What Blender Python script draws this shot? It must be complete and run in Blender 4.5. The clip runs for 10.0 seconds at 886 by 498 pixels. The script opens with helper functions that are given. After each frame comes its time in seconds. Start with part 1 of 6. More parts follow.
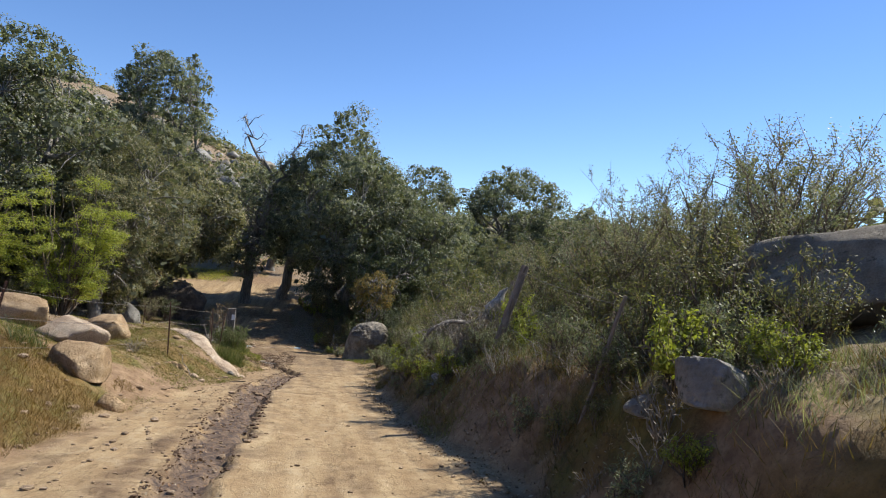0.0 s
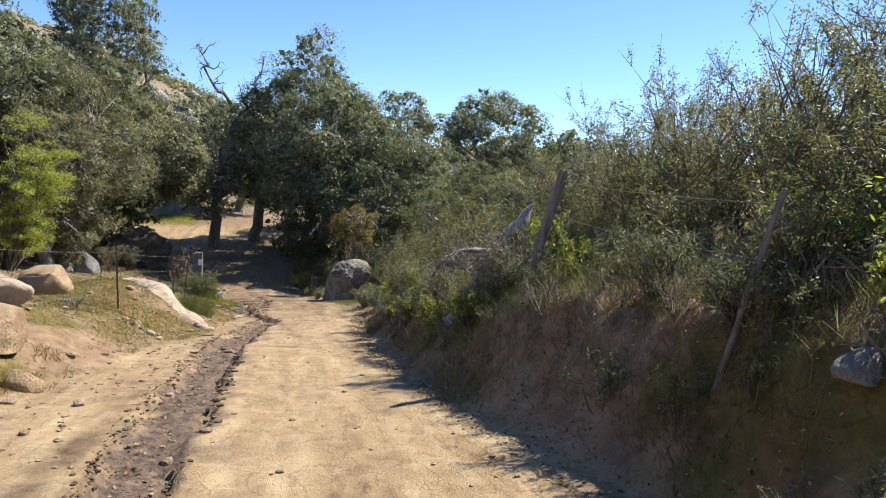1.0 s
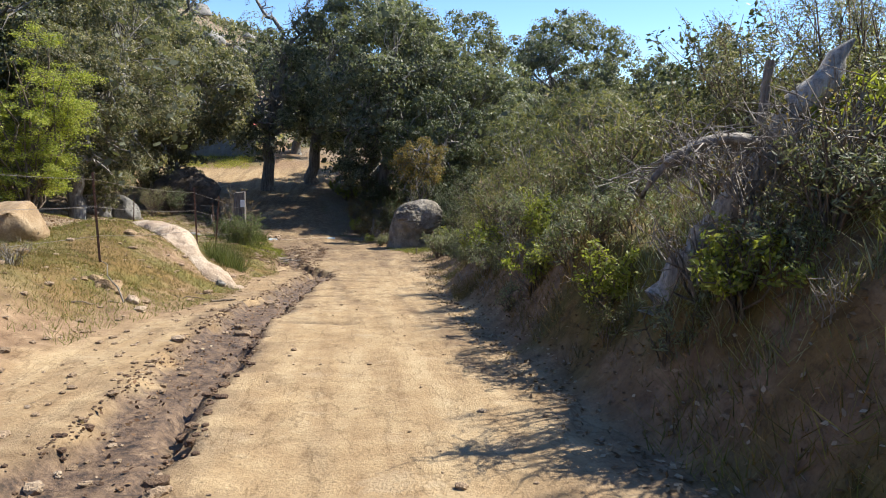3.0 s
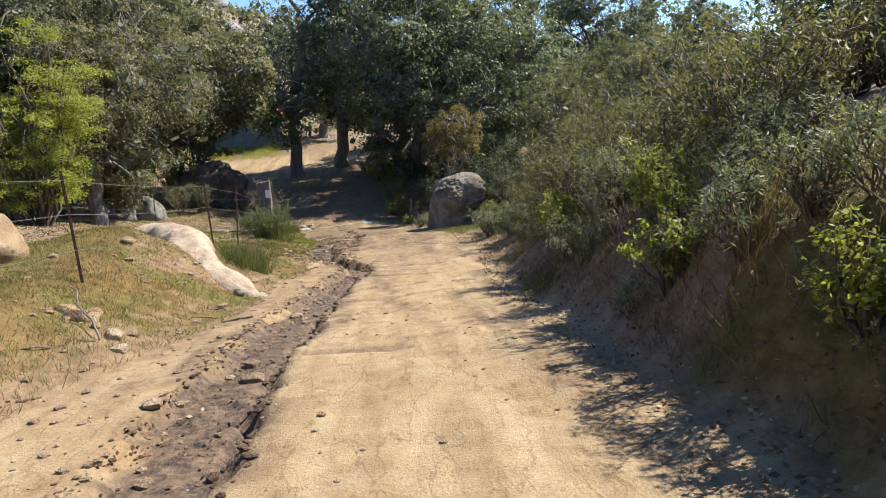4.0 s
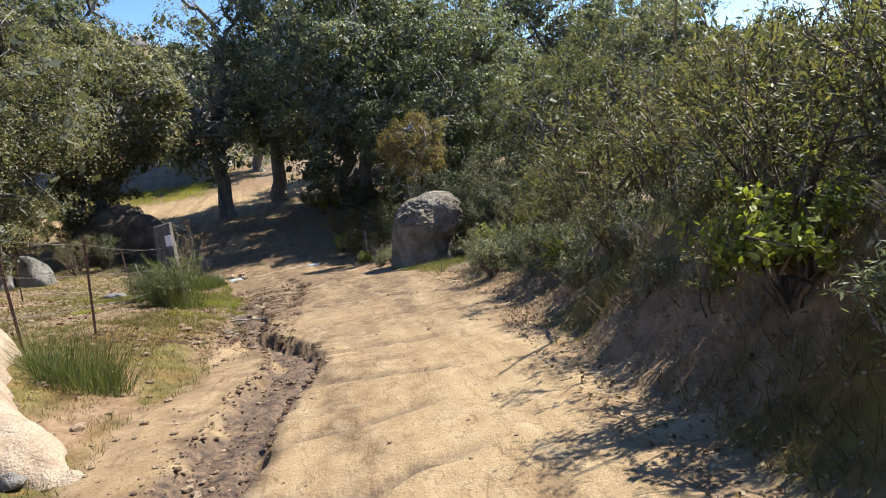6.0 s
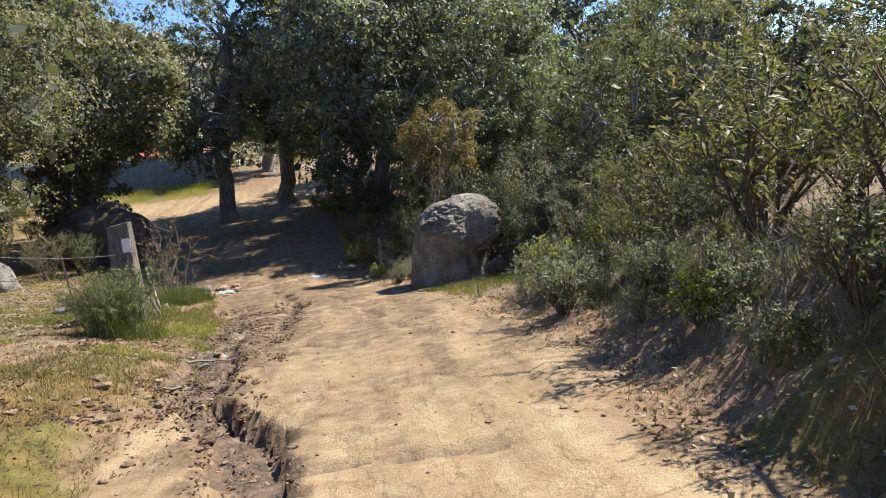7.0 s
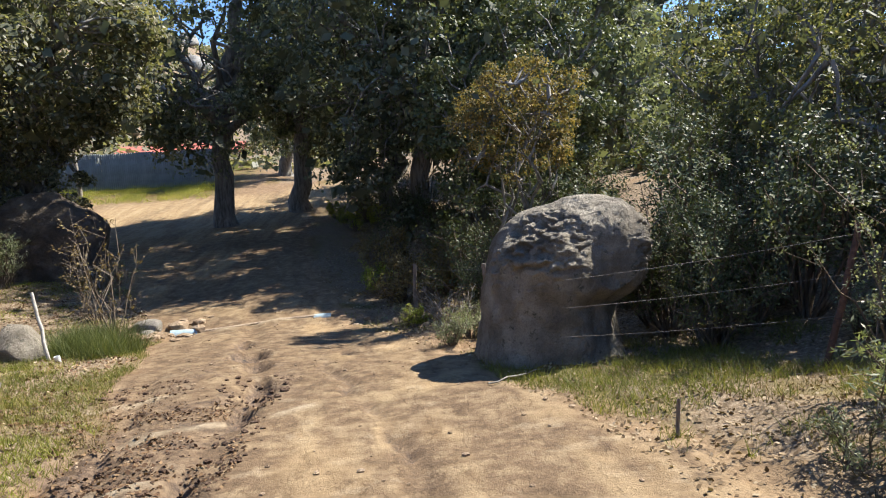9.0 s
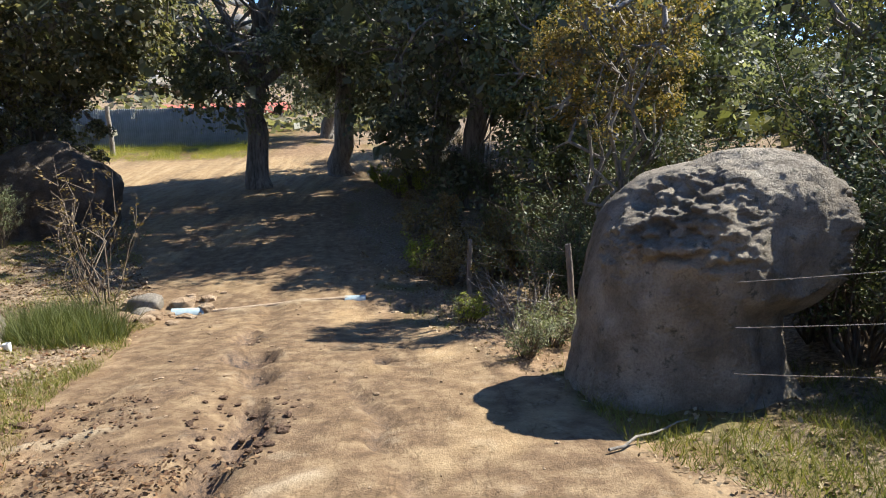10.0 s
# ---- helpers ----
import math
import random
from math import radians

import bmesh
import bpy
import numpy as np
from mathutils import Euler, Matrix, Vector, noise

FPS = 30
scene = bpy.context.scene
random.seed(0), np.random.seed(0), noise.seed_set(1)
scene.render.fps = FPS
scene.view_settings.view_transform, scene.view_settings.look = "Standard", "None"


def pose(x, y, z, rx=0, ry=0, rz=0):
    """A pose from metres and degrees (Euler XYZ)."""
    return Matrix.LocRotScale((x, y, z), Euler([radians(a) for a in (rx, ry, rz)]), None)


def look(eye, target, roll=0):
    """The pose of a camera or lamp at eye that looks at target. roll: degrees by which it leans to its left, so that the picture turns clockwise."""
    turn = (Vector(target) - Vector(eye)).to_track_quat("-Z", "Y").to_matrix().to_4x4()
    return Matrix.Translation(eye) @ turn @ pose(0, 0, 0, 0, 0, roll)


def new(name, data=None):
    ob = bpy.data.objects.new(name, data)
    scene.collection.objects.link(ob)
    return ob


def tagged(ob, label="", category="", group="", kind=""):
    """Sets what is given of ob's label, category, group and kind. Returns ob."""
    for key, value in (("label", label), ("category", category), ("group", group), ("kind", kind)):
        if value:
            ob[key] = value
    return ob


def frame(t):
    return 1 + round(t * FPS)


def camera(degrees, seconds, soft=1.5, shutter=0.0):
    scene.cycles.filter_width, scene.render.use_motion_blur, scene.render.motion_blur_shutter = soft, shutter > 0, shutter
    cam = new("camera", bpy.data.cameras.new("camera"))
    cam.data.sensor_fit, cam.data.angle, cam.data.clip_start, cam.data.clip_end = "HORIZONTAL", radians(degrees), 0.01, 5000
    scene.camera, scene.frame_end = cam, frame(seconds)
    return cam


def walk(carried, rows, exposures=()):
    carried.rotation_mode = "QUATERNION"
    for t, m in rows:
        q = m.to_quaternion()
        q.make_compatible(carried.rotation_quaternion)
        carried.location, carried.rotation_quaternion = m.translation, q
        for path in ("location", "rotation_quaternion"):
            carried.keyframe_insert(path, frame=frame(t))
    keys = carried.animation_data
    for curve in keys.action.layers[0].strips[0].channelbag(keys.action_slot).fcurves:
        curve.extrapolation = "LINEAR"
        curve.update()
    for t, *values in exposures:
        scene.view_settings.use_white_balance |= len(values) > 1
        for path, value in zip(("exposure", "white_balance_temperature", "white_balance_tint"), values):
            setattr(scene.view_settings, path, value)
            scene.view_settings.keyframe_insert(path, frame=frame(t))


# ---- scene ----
cam = camera(67.0, 10.0, soft=1.05)
PATH = [
    (0, (-0.224, 0.212, 1.324), (0.154, 2.176, 1.369), 5.2),
    (0.5, (-0.212, 1.438, 1.207), (0.244, 3.384, 1.125), 1.1),
    (1, (-0.192, 3.091, 0.973), (0.273, 5.031, 0.829), 2.4),
    (1.5, (-0.151, 4.286, 0.785), (0.287, 6.229, 0.597), 1.8),
    (2, (-0.066, 5.968, 0.528), (0.31, 7.921, 0.313), 2.3),
    (2.5, (-0.043, 6.963, 0.437), (0.307, 8.909, 0.136), 2.2),
    (2.7, (0.006, 7.655, 0.299), (0.334, 9.607, 0.01), 2.4),
    (3.8, (0.055, 10.442, 0.008), (0.209, 12.398, -0.378), -2.3),
    (4, (0.024, 11.066, -0.084), (0.201, 13.021, -0.465), -3.8),
    (4.5, (0.022, 12.255, -0.199), (0.179, 14.216, -0.561), -4.4),
    (5, (-0.002, 13.811, -0.386), (0.196, 15.761, -0.783), -6.9),
    (5.5, (0.052, 15.318, -0.539), (0.294, 17.279, -0.847), -6.4),
    (6, (0.072, 17.153, -0.749), (0.402, 19.1, -1.065), -8.1),
    (6.2, (0.116, 17.825, -0.82), (0.436, 19.774, -1.133), -7.2),
    (7.3, (0.325, 22.43, -1.313), (0.608, 24.391, -1.592), -6.0),
    (7.5, (0.358, 23.316, -1.441), (0.707, 25.263, -1.733), -2.8),
    (8, (0.43, 25.327, -1.595), (0.753, 27.288, -1.816), -0.4),
    (8.5, (0.45, 26.992, -1.682), (0.699, 28.968, -1.864), -0.2),
    (9, (0.445, 28.816, -1.87), (0.676, 30.791, -2.086), -3.5),
    (9.5, (0.401, 30.289, -2.017), (0.501, 32.265, -2.305), -0.6),
    (10, (0.403, 31.804, -2.171), (0.505, 33.779, -2.464), -1.7),
]
walk(cam, [(t, look(eye, target, roll)) for t, eye, target, roll in PATH],
     exposures=[(0.0, 0.72), (0.2, 0.92), (0.5, 1.1), (3.0, 1.14), (5.0, 1.18), (10.0, 1.38)])

# ---- world and sun ----
SUN_AZ, SUN_EL = radians(67), radians(48)   # azimuth clockwise from +y
world = bpy.data.worlds.new("sky")
scene.world = world
world.use_nodes = True
wn = world.node_tree
sky = wn.nodes.new("ShaderNodeTexSky")
sky.sky_type, sky.sun_disc = "NISHITA", False
sky.sun_elevation, sky.sun_rotation = SUN_EL, SUN_AZ
sky.altitude, sky.air_density, sky.dust_density, sky.ozone_density = 1500, 0.9, 0.0, 2.4
wn.nodes["Background"].inputs["Strength"].default_value = 0.122
deep = wn.nodes.new("ShaderNodeHueSaturation")
deep.inputs["Hue"].default_value, deep.inputs["Saturation"].default_value = 0.506, 1.15
deep.inputs["Value"].default_value = 0.93
wn.links.new(sky.outputs["Color"], deep.inputs["Color"])
wn.links.new(deep.outputs["Color"], wn.nodes["Background"].inputs["Color"])
sun_data = bpy.data.lights.new("sun", "SUN")
sun_data.energy, sun_data.angle, sun_data.color = 4.9, radians(0.55), (1.0, 0.96, 0.88)
sun = new("sun", sun_data)
to_sun = Vector((math.sin(SUN_AZ) * math.cos(SUN_EL), math.cos(SUN_AZ) * math.cos(SUN_EL), math.sin(SUN_EL)))
sun.matrix_world = Matrix.Translation((20, 20, 40)) @ to_sun.to_track_quat("Z", "Y").to_matrix().to_4x4()


# ---- number helpers ----
def lattice(ix, iy, iz, seed):
    h = (ix * 374761393 + iy * 668265263 + iz * 2147483647 + seed * 974634777) & 0xFFFFFFFF
    h = ((h ^ (h >> 13)) * 1274126177) & 0xFFFFFFFF
    return ((h ^ (h >> 16)) & 0xFFFF) / 65535.0


def vnoise(x, y, z=0.0, seed=0):
    """Smooth value noise, 0 to 1, on arrays."""
    x, y, z = np.broadcast_arrays(np.asarray(x, float), np.asarray(y, float), np.asarray(z, float))
    ix, iy, iz = (np.floor(a).astype(np.int64) for a in (x, y, z))
    fx, fy, fz = x - ix, y - iy, z - iz
    fx, fy, fz = (f * f * (3 - 2 * f) for f in (fx, fy, fz))
    out = 0
    for dx in (0, 1):
        for dy in (0, 1):
            for dz in (0, 1):
                w = (fx if dx else 1 - fx) * (fy if dy else 1 - fy) * (fz if dz else 1 - fz)
                out = out + w * lattice(ix + dx, iy + dy, iz + dz, seed)
    return out


def fbm(x, y, z=0.0, seed=0, octaves=4):
    total, amp, norm, f = 0, 1.0, 0.0, 1.0
    for o in range(octaves):
        total = total + amp * vnoise(np.asarray(x) * f, np.asarray(y) * f, np.asarray(z) * f, seed + 17 * o)
        norm, amp, f = norm + amp, amp * 0.5, f * 2.03
    return total / norm


def sstep(a, b, v):
    u = np.clip((v - a) / (b - a), 0, 1)
    return u * u * (3 - 2 * u)


def table(y, *pairs):
    p = np.array(pairs, float)
    return np.interp(y, p[:, 0], p[:, 1])


# ---- the lie of the land ----
def centre_z(y):
    return table(y, (-60, 5.5), (0, -0.2), (5, -0.85), (13.3, -1.72), (17.6, -2.2), (20, -2.55), (25, -3.12), (28.8, -3.47),
                 (34, -4.05), (37, -4.33), (41, -4.68), (44, -4.95), (47, -4.75), (52, -4.15), (58, -3.55), (62, -3.25),
                 (66, -2.6), (70, -2.0), (74, -1.5), (90, 0.0), (200, 8.0), (3000, 30.0))


def road_left(y):
    return table(y, (-20, -3.4), (8, -3.2), (11.4, -3.05), (14.5, -2.5), (22.7, -1.95), (26.4, -1.6), (29.2, -1.65), (35.8, -2.3),
                 (38.8, -3.1), (42.7, -3.5), (47, -5.2), (51, -7.2), (56, -10.5), (62, -16), (68, -19), (74, -19))


def road_right(y):
    return table(y, (-20, 2.3), (7.0, 2.2), (10.6, 1.85), (13.4, 1.65), (17.0, 1.75), (21, 1.9), (24.6, 2.3), (28, 2.7), (30.5, 2.5), (33, 2.65), (35, 2.5), (37.4, 1.6),
                 (41, 0.5), (44.2, -0.3), (48, -1.0), (52, -1.8), (57, -2.2), (62, -0.5), (66, 3), (70, 0), (74, -6))


def rut_x(y):
    return table(y, (-5, -1.35), (7.6, -1.25), (17.3, -1.27), (21.1, -1.08), (23.2, -0.82), (25.6, -0.55), (26.6, -0.75), (28.3, -1.5),
                 (31.5, -1.9), (35, -2.1), (38, -2.6), (42, -2.9))


def rut_w(y):
    return (0.72 + 0.5 * vnoise(y * 0.75, 2.2, seed=37)) * table(y, (-5, 0.30), (8, 0.30), (14, 0.32), (22, 0.34), (24, 0.32), (25.6, 0.24), (28, 0.30), (31, 0.36), (35, 0.25), (38, 0.12))


def rut_depth(y):
    return table(y, (-5, 0.11), (20, 0.10), (25, 0.12), (27.5, 0.17), (30.3, 0.17), (31.5, 0.08), (36, 0.05), (40, 0.0))


def track_line(x, y):
    """Churned pits of a tyre track near the ford, with tread ribs."""
    out = 0
    for cx, cy, rx, ry in ((-0.98, 37.1, 0.17, 0.8), (-1.25, 38.7, 0.20, 0.35), (-1.5, 39.6, 0.34, 0.42), (-1.85, 40.9, 0.15, 0.6), (0.05, 39.3, 0.14, 0.25), (-1.02, 33.5, 0.13, 0.62), (-1.0, 35.9, 0.14, 0.5)):
        w = 0.10 * (fbm(x * 4, y * 4, seed=31, octaves=3) - 0.5)
        out = out + sstep(1.15, 0.75, np.hypot((x - cx + 0.12 * (y - cy) + w) / rx, (y - cy) / ry))
    return np.clip(out, 0, 1)


def tyre_lane(x, y):
    """Damp, pressed wheel lane with tread bars, running down to the ford."""
    mid = table(y, (31, -0.75), (33.5, -1.0), (36, -1.0), (38, -1.2), (40, -1.55), (42.5, -1.9), (45, -2.3)) + 0.10 * (vnoise(y * 0.8, 6.6, seed=63) - 0.5)
    far = mid + 1.65 + 0.12 * (vnoise(y * 0.9, 2.6, seed=64) - 0.5)
    w = 0.16 + 0.06 * vnoise(y * 1.7, 1.1, seed=65)
    run = sstep(31, 33, y) * sstep(46.5, 44.5, y)
    return (np.exp(-((x - mid) / w) ** 4) * sstep(0.25, 0.5, vnoise(y * 0.9, 9.1, seed=68)) + 0.45 * np.exp(-((x - far) / w) ** 4) * sstep(0.4, 0.6, vnoise(y * 0.8, 4.1, seed=69))) * run


def crack_lines(x, y):
    """Dry cracks and small washed ledges across the track."""
    out = 0
    for y0, slope, x0, x1, k in ((25.45, -0.12, -0.5, 1.4, 1), (26.6, 0.45, -1.1, -0.3, 2), (20.9, 0.10, -0.9, 0.9, 3), (30.6, -0.35, -1.7, 0.2, 4), (17.2, -0.2, -0.9, 0.3, 5), (33.5, 0.3, -1.8, -0.4, 6), (30.35, -0.15, -1.3, 0.1, 7), (23.8, -0.25, -0.5, 1.2, 8), (22.2, 0.2, -0.6, 0.8, 9)):
        line = y0 + slope * x + 0.22 * (vnoise(x * 2.3, k * 3.7, seed=60 + k) - 0.5) * 2
        out = out + np.exp(-((y - line) / 0.07) ** 2) * sstep(x0, x0 + 0.3, x) * sstep(x1, x1 - 0.3, x)
    return np.clip(out, 0, 1)


def wash_line(x, y):
    """A small washed channel on the far side of the track, towards the ford."""
    mid = table(y, (28, 1.7), (30.9, 1.22), (32.4, 0.86), (35.4, 0.5), (38.1, -0.2), (40, -0.5)) + 0.16 * (fbm(y * 1.7, 4.4, seed=66, octaves=3) - 0.5) * 2
    return np.exp(-((x - mid) / 0.06) ** 2) * sstep(29, 30.5, y) * sstep(39.5, 38, y) * sstep(0.30, 0.5, vnoise(y * 2.1, 8.0, seed=67))


def clay_strips(x, y):
    """Pale clay smeared in thin ledges across the churned ground."""
    out = 0
    for y0, slope, x0, x1, k in ((35.6, 0.45, -2.2, 0.1, 1), (33.9, 0.30, -2.6, -1.0, 2), (37.3, 0.25, -3.2, -1.8, 3), (32.6, 0.35, -2.2, -0.6, 4), (31.2, -0.2, -2.4, -1.3, 5), (44.35, 0.16, -3.2, -0.5, 6)):
        line = y0 + slope * (x + 1) + 0.3 * (fbm(x * 1.8, k * 3.7, seed=80 + k, octaves=3) - 0.5)
        out = out + np.exp(-((y - line) / 0.085) ** 2) * sstep(x0, x0 + 0.4, x) * sstep(x1, x1 - 0.4, x) * sstep(0.35, 0.55, vnoise(x * 4, y * 4, seed=90 + k))
    return np.clip(out, 0, 1)


def creek_y(x):
    return 43.7 - 0.11 * (x + 2.2) + 0.35 * np.sin(x * 0.9) + np.where(x < -3.5, (x + 3.5) * 0.55, 0) * (x > -12) + np.where(x <= -12, -4.7, 0)


def land(x, y, fine=True):
    """Height of the ground at x, y (arrays)."""
    x, y = np.broadcast_arrays(np.asarray(x, float), np.asarray(y, float))
    base = centre_z(y)
    dl, dr = road_left(y) - x, x - road_right(y)
    ml = table(y, (-5, 0.75), (8, 0.6), (13, 0.72), (20, 0.75), (24, 0.72), (28, 0.55), (34, 0.45), (37, 0.3), (40, 0.12), (46, 0.1), (60, 0.15))
    sl = table(y, (-5, 0.4), (14, 0.36), (19, 0.12), (25, 0.04), (32, 0.10), (42, 0.17), (50, 0.13), (60, 0.06), (80, 0.1))
    h = base + ml * sstep(0, 2.2, dl) + sl * np.clip(dl - 2.0, 0, 14)
    rb = table(y, (-8, 1.25), (11, 1.3), (15, 1.25), (20, 1.1), (24, 0.85), (30, 0.4), (34, 0.12), (38, 0.0), (46, -0.12), (52, 0.05), (64, -0.1))
    hug = table(y, (30, 1.0), (36, 3.2), (50, 4.0), (60, 6.0))
    wide = table(y, (10, 1.1), (19, 1.25), (26, 1.8), (34, 2.0))
    h = h + rb * sstep(0, wide, dr) + table(y, (0, 0.34), (30, 0.30), (45, 0.22), (70, 0.12)) * np.clip(dr - hug, 0, 16)
    h = h + 0.5 * np.exp(-((x + 4.9) / 1.4) ** 2 - ((y - 23.4) / 1.6) ** 2)
    # hills
    h = h + 6 * sstep(18, 70, -x) * sstep(-10, 30, y) + 3 * sstep(20, 60, x)
    h = h + sstep(86, 190, y) * (4 + 23 * sstep(40, -75, x)) * (0.75 + 0.5 * fbm(x / 45, y / 45, seed=5))
    # creek, barely cut where the road fords it
    cut = np.exp(-((y - creek_y(x)) / 0.62) ** 2)
    ford = sstep(0.1, 0.9, np.maximum(dl, dr))
    h = h - cut * (0.06 + 0.36 * ford) * (np.abs(x) < 40)
    # wheel rut with running mud
    q = (x - rut_x(y) - 0.10 * (vnoise(y * 1.6, 3.1) - 0.5) - 0.06 * (vnoise(y * 5, 7.7) - 0.5)) / rut_w(y) + 1.0 * (fbm(x * 2.6, y * 2.6, seed=36, octaves=4) - 0.5) * (0.75 + 0.25 * sstep(20, 25, y))
    side = np.clip(1.12 - np.abs(q), 0, 0.22) / 0.22
    h = h - rut_depth(y) * side * (0.6 + 0.7 * fbm(x * 5.5, y * 5.5, seed=8, octaves=3))
    h = h - 1.15 * rut_depth(y) * np.exp(-((q - 0.92) / 0.2) ** 2) * sstep(0.22, 0.5, vnoise(y * 1.9, 5.5, seed=74)) * sstep(38, 35, y)
    h = h + 0.05 * sstep(0.3, 1.2, rut_x(y) - x) * sstep(0.3, -0.4, dl) * (fbm(x * 5, y * 4, seed=75, octaves=4) - 0.5) * sstep(30, 27, y)
    h = h - 0.055 * crack_lines(x, y) - 0.07 * wash_line(x, y) + 0.02 * clay_strips(x, y)
    rubble = np.exp(-((x - rut_x(y)) / 0.75) ** 2) * sstep(25.5, 27.5, y) * sstep(37, 34, y)
    h = h + rubble * (0.10 * (fbm(x * 4.5, y * 4.5, seed=33, octaves=4) - 0.5) * 2 - 0.07 * sstep(0.56, 0.60, fbm(x * 2.2, y * 2.8, seed=34, octaves=3)))
    # worn ledge across the track, and a few churned wheel tracks near the ford
    tr = track_line(x, y)
    h = h - tr * (0.12 + 0.05 * np.sin(y * 24 + x * 5)) + 0.05 * np.exp(-((tr - 0.35) / 0.2) ** 2) * (tr > 0.02)
    lane = tyre_lane(x, y)
    h = h - lane * (0.045 + 0.016 * np.sin(y * 27 + np.abs(x) * 9))
    on_road = sstep(0.4, -0.4, np.maximum(dl, dr))
    crown = np.cos(np.clip((x - 0.2) / 1.5, -3, 3) * 2.1)
    h = h - 0.025 * crown * on_road
    if fine:
        near = sstep(120, 60, y) * sstep(60, 30, np.abs(x))
        rough = 0.035 + 0.085 * (1 - on_road)
        face = sstep(0.0, 0.5, dr) * sstep(3.2, 1.6, dr) * sstep(36, 30, y)
        h = h + face * (0.34 * (fbm(x * 1.6, y * 1.6, seed=57, octaves=4) - 0.5) + 0.16 * (fbm(x * 5, y * 5, seed=58, octaves=3) - 0.5))
        h = h + (rough * (fbm(x * 0.9, y * 0.6, seed=2) - 0.5) * 2 + (0.018 + 0.02 * (1 - on_road)) * (fbm(x * 4.3, y * 3.1, seed=3, octaves=3) - 0.5) * 2) * (0.3 + 0.7 * near)
        h = h + 1.2 * (1 - near) * (fbm(x / 9, y / 9, seed=4) - 0.5)
    return h


def ground_z(x, y):
    return float(land(x, y))


# ---- mesh helpers ----
def mesh_np(name, verts, faces, smooth=False, materials=()):
    me = bpy.data.meshes.new(name)
    verts, faces = np.asarray(verts, np.float32), np.asarray(faces, np.int32)
    n, k = faces.shape
    me.vertices.add(len(verts))
    me.vertices.foreach_set("co", verts.ravel())
    me.loops.add(n * k)
    me.loops.foreach_set("vertex_index", faces.ravel())
    me.polygons.add(n)
    me.polygons.foreach_set("loop_start", np.arange(0, n * k, k, dtype=np.int32))
    me.polygons.foreach_set("use_smooth", np.full(n, smooth))
    me.update(calc_edges=True)
    for m in materials:
        me.materials.append(m)
    return me


def child(name, me, parent, label=""):
    ob = new(name, me)
    ob.parent = parent
    if label:
        ob["label"] = label
    return ob


class Tubes:
    """Swept branches gathered into one mesh."""

    def __init__(self):
        self.v, self.f, self.n = [], [], 0

    def add(self, pts, rads, sides=6):
        pts, rads = np.asarray(pts, float), np.asarray(rads, float)
        tang = np.gradient(pts, axis=0)
        tang /= np.linalg.norm(tang, axis=1)[:, None] + 1e-9
        ref = np.where(np.abs(tang[:, 2:3]) > 0.9, np.array([[1.0, 0, 0]]), np.array([[0, 0, 1.0]]))
        a = np.cross(tang, ref)
        a /= np.linalg.norm(a, axis=1)[:, None] + 1e-9
        b = np.cross(tang, a)
        ang = np.linspace(0, 2 * np.pi, sides, endpoint=False)
        ring = pts[:, None] + rads[:, None, None] * (np.cos(ang)[None, :, None] * a[:, None] + np.sin(ang)[None, :, None] * b[:, None])
        base = self.n
        self.v.append(ring.reshape(-1, 3))
        m = len(pts)
        i, j = np.meshgrid(np.arange(m - 1), np.arange(sides), indexing="ij")
        q = np.stack([base + i * sides + j, base + i * sides + (j + 1) % sides, base + (i + 1) * sides + (j + 1) % sides, base + (i + 1) * sides + j], -1)
        self.f.append(q.reshape(-1, 4))
        self.n += m * sides

    def mesh(self, name, material):
        return mesh_np(name, np.concatenate(self.v), np.concatenate(self.f), True, [material])


def unit(v):
    return v / (np.linalg.norm(v, axis=-1, keepdims=True) + 1e-9)


def leaf_mesh(name, rng, centres, normals, length, width, material, along=None):
    """Many small folded leaves as one mesh."""
    n = len(centres)
    normals = unit(normals)
    u = rng.normal(size=(n, 3)) if along is None else along + 0.35 * rng.normal(size=(n, 3))
    u = unit(u - (u * normals).sum(1, keepdims=True) * normals)
    w = np.cross(normals, u)
    s = rng.uniform(0.65, 1.3, (n, 1))
    le, wi = length * s * 0.5, width * s * 0.5
    bend = normals * le * 0.25
    quad = np.stack([centres - u * le, centres + w * wi - bend * 0.4, centres + u * le - bend, centres - w * wi - bend * 0.4], 1)
    return mesh_np(name, quad.reshape(-1, 3), np.arange(n * 4).reshape(n, 4), False, [material])


# ---- materials ----
def material(name):
    m = bpy.data.materials.new(name)
    m.use_nodes = True
    nt = m.node_tree
    return m, nt, nt.nodes["Principled BSDF"]


def node(nt, kind, **values):
    nd = nt.nodes.new("ShaderNode" + kind)
    for k, v in values.items():
        nd.inputs[k.replace("_", " ")].default_value = v
    return nd


def ramp(nt, src, *stops):
    r = nt.nodes.new("ShaderNodeValToRGB")
    el = r.color_ramp.elements
    while len(el) < len(stops):
        el.new(0.5)
    for e, (p, c) in zip(el, stops):
        e.position, e.color = p, (*c, 1)
    nt.links.new(src, r.inputs[0])
    return r.outputs["Color"]


def blend(nt, fac, a, b, mode="MIX"):
    mx = nt.nodes.new("ShaderNodeMix")
    mx.data_type, mx.blend_type = "RGBA", mode
    for sock, v in ((mx.inputs[0], fac), (mx.inputs[6], a), (mx.inputs[7], b)):
        if isinstance(v, (int, float)):
            sock.default_value = v
        elif isinstance(v, tuple):
            sock.default_value = (*v, 1)
        else:
            nt.links.new(v, sock)
    return mx.outputs[2]


